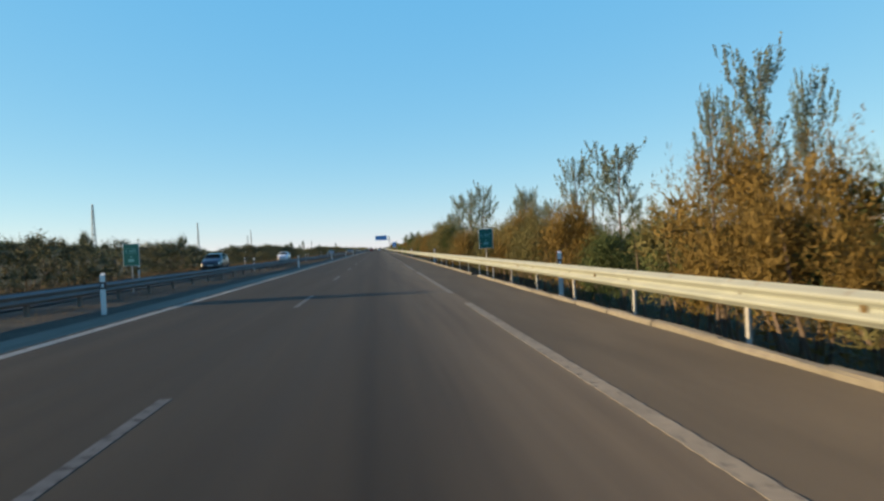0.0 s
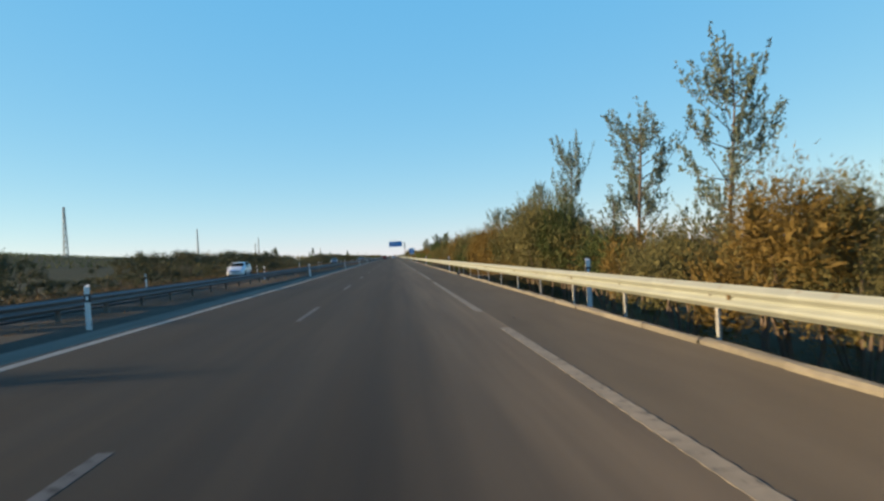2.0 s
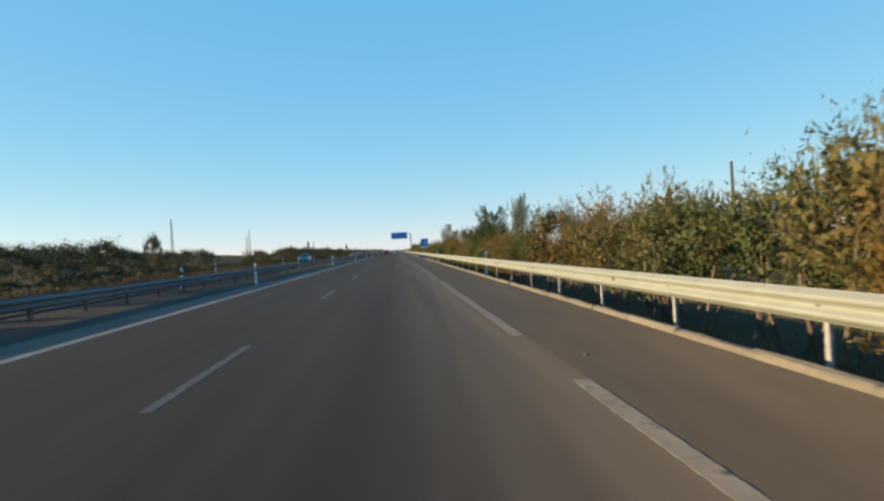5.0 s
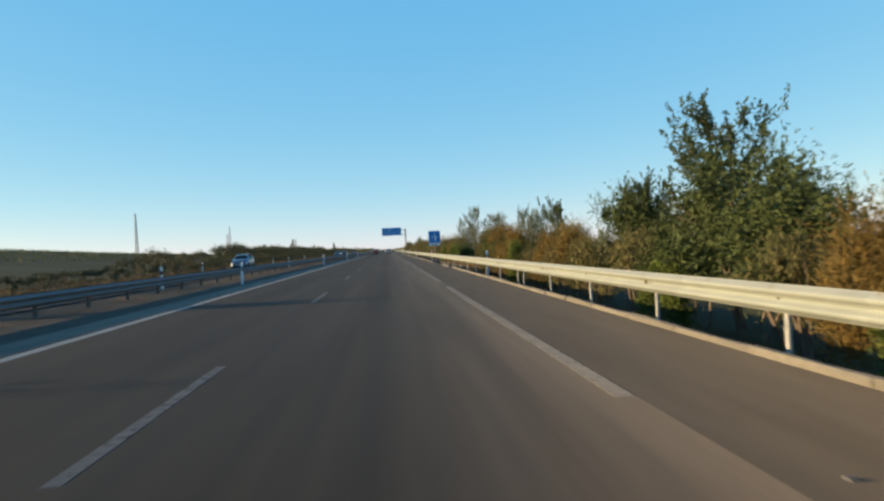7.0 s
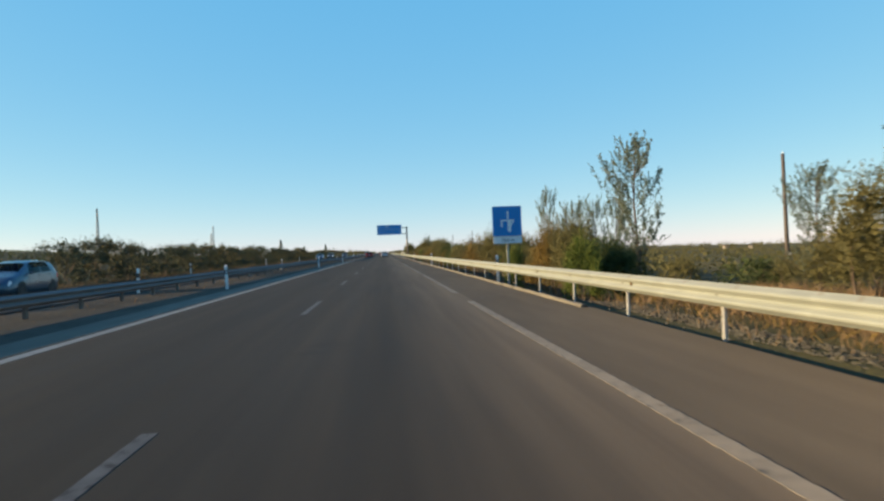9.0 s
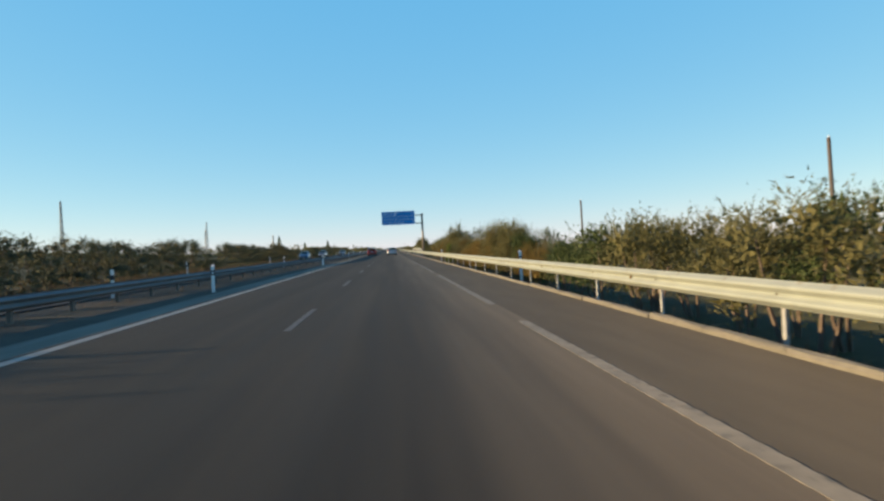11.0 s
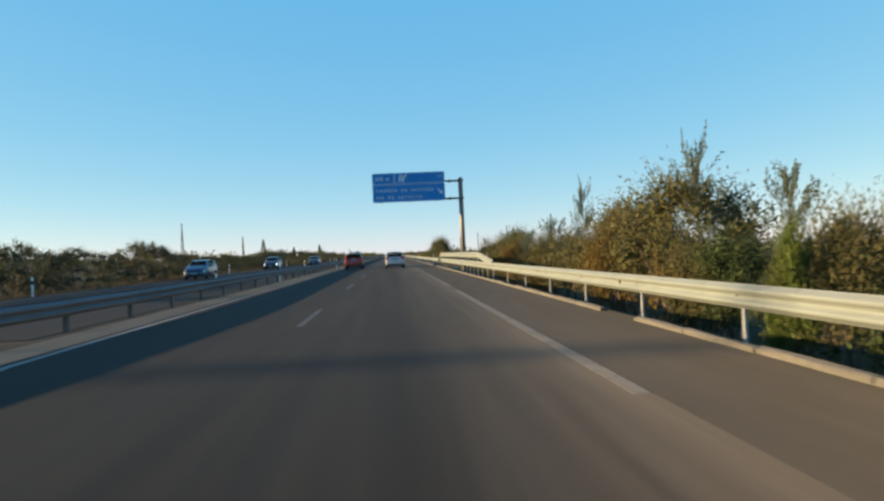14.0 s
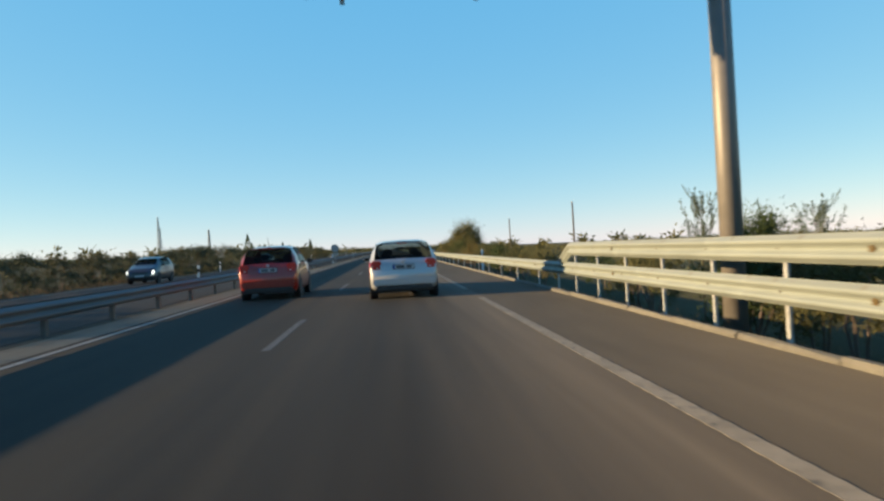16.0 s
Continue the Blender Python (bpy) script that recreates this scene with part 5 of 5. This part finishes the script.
def wheel(parent, x, y, radius, out):
    bm = bmesh.new()
    prof = [(0.0, radius * 0.62), (0.0, radius * 0.9), (0.02, radius * 0.98), (0.05, radius), (0.15, radius), (0.18, radius * 0.98), (0.2, radius * 0.9), (0.2, radius * 0.62)]
    rings = [[bm.verts.new((-out * d, r * math.cos(6.2832 * k / 28), r * math.sin(6.2832 * k / 28))) for d, r in prof] for k in range(28)]
    for k in range(28):
        for i in range(len(prof) - 1):
            bm.faces.new((rings[k][i], rings[k][i + 1], rings[(k + 1) % 28][i + 1], rings[(k + 1) % 28][i]))
    w = part("wheel", bm, RUBBER, parent, smooth=True)
    w.location = (x, y, radius)
    bm = bmesh.new()
    hub = bmesh.ops.create_cone(bm, cap_ends=True, segments=28, radius1=radius * 0.64, radius2=radius * 0.6, depth=0.05)
    bmesh.ops.rotate(bm, verts=bm.verts, matrix=Matrix.Rotation(radians(90), 3, "Y"))
    rim = part("rim", bm, RIM, w)
    rim.location = (-out * 0.04, 0, 0)
    for k in range(5):
        bm = box(-0.012, 0.012, -0.03, 0.03, radius * 0.12, radius * 0.56)
        sp = part("spoke", bm, TRIM, w)
        sp.matrix_local = Matrix.Translation((-out * 0.012, 0, 0)) @ Matrix.Rotation(radians(72 * k), 4, "X")
    return w


def car(m, paint, label, wide=1.0, high=1.0, lit=False, plain_lamps=False, aerial=True):
    t = thing("car", m, label, "car", "cars on the road")
    bm = bmesh.new()
    ys = sorted({a[0] for a in HATCH} | {0.02, 0.15, 0.3, 0.5, 0.8, 1.6, 2.25, 2.8, 3.6, 4.02})
    rings = []
    for y in ys:
        s = section(y, wide, high)
        pts = [(x, z) for x, z in s] + [(-x, z) for x, z in s[-2:0:-1]]
        rings.append([bm.verts.new((x, y, z)) for x, z in pts])
    n = len(rings[0])
    for y, a, b in zip(ys, rings, rings[1:]):
        for i in range(n):
            glazed = 6 <= i <= 9 and (0.12 < y < 0.45 or 2.49 < y < 3.0) or i in (5, 10) and 0.75 < y < 2.2
            if not glazed:
                bm.faces.new((a[i], a[(i + 1) % n], b[(i + 1) % n], b[i]))
    bm.faces.new(rings[0])
    bm.faces.new(rings[-1][::-1])
    body = part("body", bm, paint, t, smooth=True)
    part("rear_window", skin_panel(((0.132, 6.02), (0.458, 6.02), (0.458, 9.98), (0.132, 9.98)), wide, high, 0.004, 10, 5), CLEAR_GLASS, t, "dark tailgate window", True)
    part("windscreen", skin_panel(((2.502, 6.02), (3.098, 6.02), (3.098, 9.98), (2.502, 9.98)), wide, high, 0.004, 10, 5), CLEAR_GLASS, t, "dark windscreen", True)
    for s in (1, -1):
        part("side_window", skin_panel(((0.72, s * 4.25), (1.62, s * 4.12), (1.62, s * 6.0), (0.95, s * 5.95)), wide, high, 0.01), CLEAR_GLASS, t, "dark rear side window", True)
        part("side_window", skin_panel(((1.7, s * 4.12), (2.72, s * 4.12), (2.38, s * 5.95), (1.7, s * 6.0)), wide, high, 0.01), CLEAR_GLASS, t, "dark front side window", True)
        for y0, y1 in ((0.78, 1.66), (1.68, 2.75)):
            d = part("door", skin_panel(((y0, s * 2.3), (y1, s * 2.3), (y1, s * 4.0), (y0, s * 4.0)), wide, high, 0.006), paint, t, smooth=True)
            h = on_skin(y0 + 0.14, s * 3.85, wide, high)
            part("handle", box(h.x - 0.02, h.x + 0.02, y0 + 0.05, y0 + 0.24, h.z - 0.02, h.z + 0.015, 0.008), TRIM, d)
        lamp = part("tail_lamp", skin_panel(((0.055, s * 3.3), (0.26, s * 3.5), (0.3, s * 4.6), (0.1, s * 4.5)), wide, high, 0.018, 4, 4), LAMP_RED, t, "red tail lamp cluster", True)
        part("tail_lamp", box(s * 0.68 * wide - 0.13, s * 0.68 * wide + 0.13, 0.035, 0.24, 0.73 * high, 0.99 * high, 0.035), LAMP_RED, t, "red tail lamp cluster")
        part("reverse_lamp", box(s * 0.66 * wide - 0.035, s * 0.66 * wide + 0.035, 0.031, 0.06, 0.79 * high, 0.82 * high, 0.006), LAMP_CLEAR, t)
        head_ = part("headlight", skin_panel(((3.92, s * 3.6), (4.08, s * 3.45), (4.09, s * 3.95), (3.94, s * 4.05)), wide, high, 0.012), HEADLIGHT if lit else LAMP_CLEAR, t, "glass headlight", True)
        bm = box(-0.09, 0.09, -0.05, 0.05, -0.06, 0.07, 0.03)
        mir = part("mirror", bm, paint if paint is not RED else TRIM, t)
        mir.location = (s * (0.86 * wide + 0.09), 2.72, 1.0 * high)
        part("mirror_glass", box(-0.07, 0.07, -0.056, -0.05, -0.045, 0.055), GLASS, mir)
        for yy in (0.72, 3.3):
            arch = bmesh.new()
            bmesh.ops.create_cone(arch, cap_ends=True, segments=28, radius1=0.365, radius2=0.365, depth=0.05)
            bmesh.ops.rotate(arch, verts=arch.verts, matrix=Matrix.Rotation(radians(90), 3, "Y"))
            a = part("wheel_arch", arch, TRIM, t, "dark wheel arch")
            a.location = (s * 0.838 * wide, yy, 0.33)
            wheel(t, s * (0.868 * wide), yy, 0.31, s)
    part("rear_bumper", box(-0.78 * wide, 0.78 * wide, -0.03, 0.22, 0.34, 0.56 * high, 0.04), paint, t)
    part("bumper_valance", box(-0.7 * wide, 0.7 * wide, -0.02, 0.25, 0.22, 0.35, 0.03), TRIM, t, "black lower bumper")
    part("underbody", box(-0.74 * wide, 0.74 * wide, 0.1, 4.0, 0.19, 0.3), TRIM, t, "dark underside")
    part("spoiler", box(-0.52 * wide, 0.52 * wide, 0.3, 0.52, 1.395 * high, 1.425 * high, 0.012), paint, t)
    part("brake_lamp", box(-0.13, 0.13, 0.29, 0.31, 1.4 * high, 1.42 * high), LAMP_RED, t)
    part("plate_recess", box(-0.275, 0.275, 0.018, 0.05, 0.748 * high, 0.88 * high, 0.008), TRIM, t, "dark recess round the plate")
    p = part("number_plate", box(-0.26, 0.26, 0.012, 0.06, 0.76 * high, 0.87 * high, 0.004), PLATE, t, "white number plate")
    part("plate_band", box(-0.258, -0.22, 0.008, 0.011, 0.764 * high, 0.866 * high), PLATE_BLUE, p)
    for a, b in ((-0.18, 0.02), (0.07, 0.2)):
        part("plate_bar", box(a, b, 0.008, 0.011, 0.782 * high, 0.848 * high), INK, p, "dark bar of lettering")
    part("badge", tube([(0, 0.04, 0.94 * high), (0, 0.1, 0.94 * high)], [0.04, 0.04], 14), RIM, t)
    part("wiper", box(-0.02, 0.3, 0.12, 0.15, 1.03 * high, 1.045 * high), TRIM, t)
    part("front_plate", box(-0.26, 0.26, 4.175, 4.19, 0.42, 0.52), PLATE, t)
    part("grille", box(-0.45, 0.45, 4.1, 4.17, 0.56 * high, 0.64 * high, 0.01), TRIM, t)
    part("cabin_floor", box(-0.7 * wide, 0.7 * wide, 0.3, 3.1, 0.32, 0.4), TRIM, t)
    part("parcel_shelf", box(-0.6 * wide, 0.6 * wide, 0.2, 0.95, 0.9 * high, 0.93 * high), TRIM, t)
    part("dashboard", box(-0.66 * wide, 0.66 * wide, 2.75, 3.2, 0.6, 0.93 * high, 0.04), TRIM, t)
    part("rear_seat", box(-0.62 * wide, 0.62 * wide, 0.98, 1.12, 0.4, 1.0 * high, 0.05), SEAT_CLOTH, t, "dark grey rear bench")
    for x in (-0.42, 0.42):
        part("head_rest", box(x - 0.12, x + 0.12, 0.98, 1.06, 1.02 * high, 1.17 * high, 0.03), SEAT_CLOTH, t)
    for x in (-0.36, 0.36):
        seat = part("front_seat", box(x - 0.25, x + 0.25, 1.95, 2.08, 0.4, 1.06 * high, 0.05), SEAT_CLOTH, t, "dark grey front seat")
        part("head_rest", box(x - 0.13, x + 0.13, 1.93, 2.02, 1.09 * high, 1.26 * high, 0.03), SEAT_CLOTH, seat)
    part("inner_mirror", box(-0.12, 0.12, 2.62, 2.65, 1.25 * high, 1.31 * high, 0.01), TRIM, t)
    if aerial:
        part("aerial", tube([(0.0, 0.62, 1.44 * high), (-0.02, 0.4, 1.77 * high)], [0.008, 0.004], 5), TRIM, t)
    return t


car(pose(0.14, 390.0, 0, 0, 0, 1.0), SILVER, "silver hatchback with red tail lamps driving in the slow lane", 1.0, 0.985, aerial=False)
car(pose(-3.68, 392.9, 0, 0, 0, 0.5), RED, "red hatchback with dark windows overtaking in the fast lane", 0.975, 1.035)
for x, y, paint, words, wide, high in ((-15.0, 71.5, GREY_PAINT, "dark grey car coming along the opposite carriageway", 1.03, 1.06), (-15.0, 121.0, WHITE_PAINT, "white car coming along the opposite carriageway", 1.0, 0.98),
                                       (-15.0, 238.5, BLUE_PAINT, "blue car on the opposite carriageway", 1.0, 1.0),
                                       (-15.2, 421.0, GREY_PAINT, "dark car with lit headlights on the opposite carriageway", 1.04, 1.08),
                                       (-15.2, 385.5, BLUE_PAINT, "blue-grey hatchback on the opposite carriageway", 1.0, 1.0), (-12.6, 446.5, GREY_PAINT, "dark car coming along the opposite carriageway", 1.0, 0.98)):
    car(pose(x, y, 0, 0, 0, 180), paint, words, wide, high, lit="lit" in words, aerial=False)
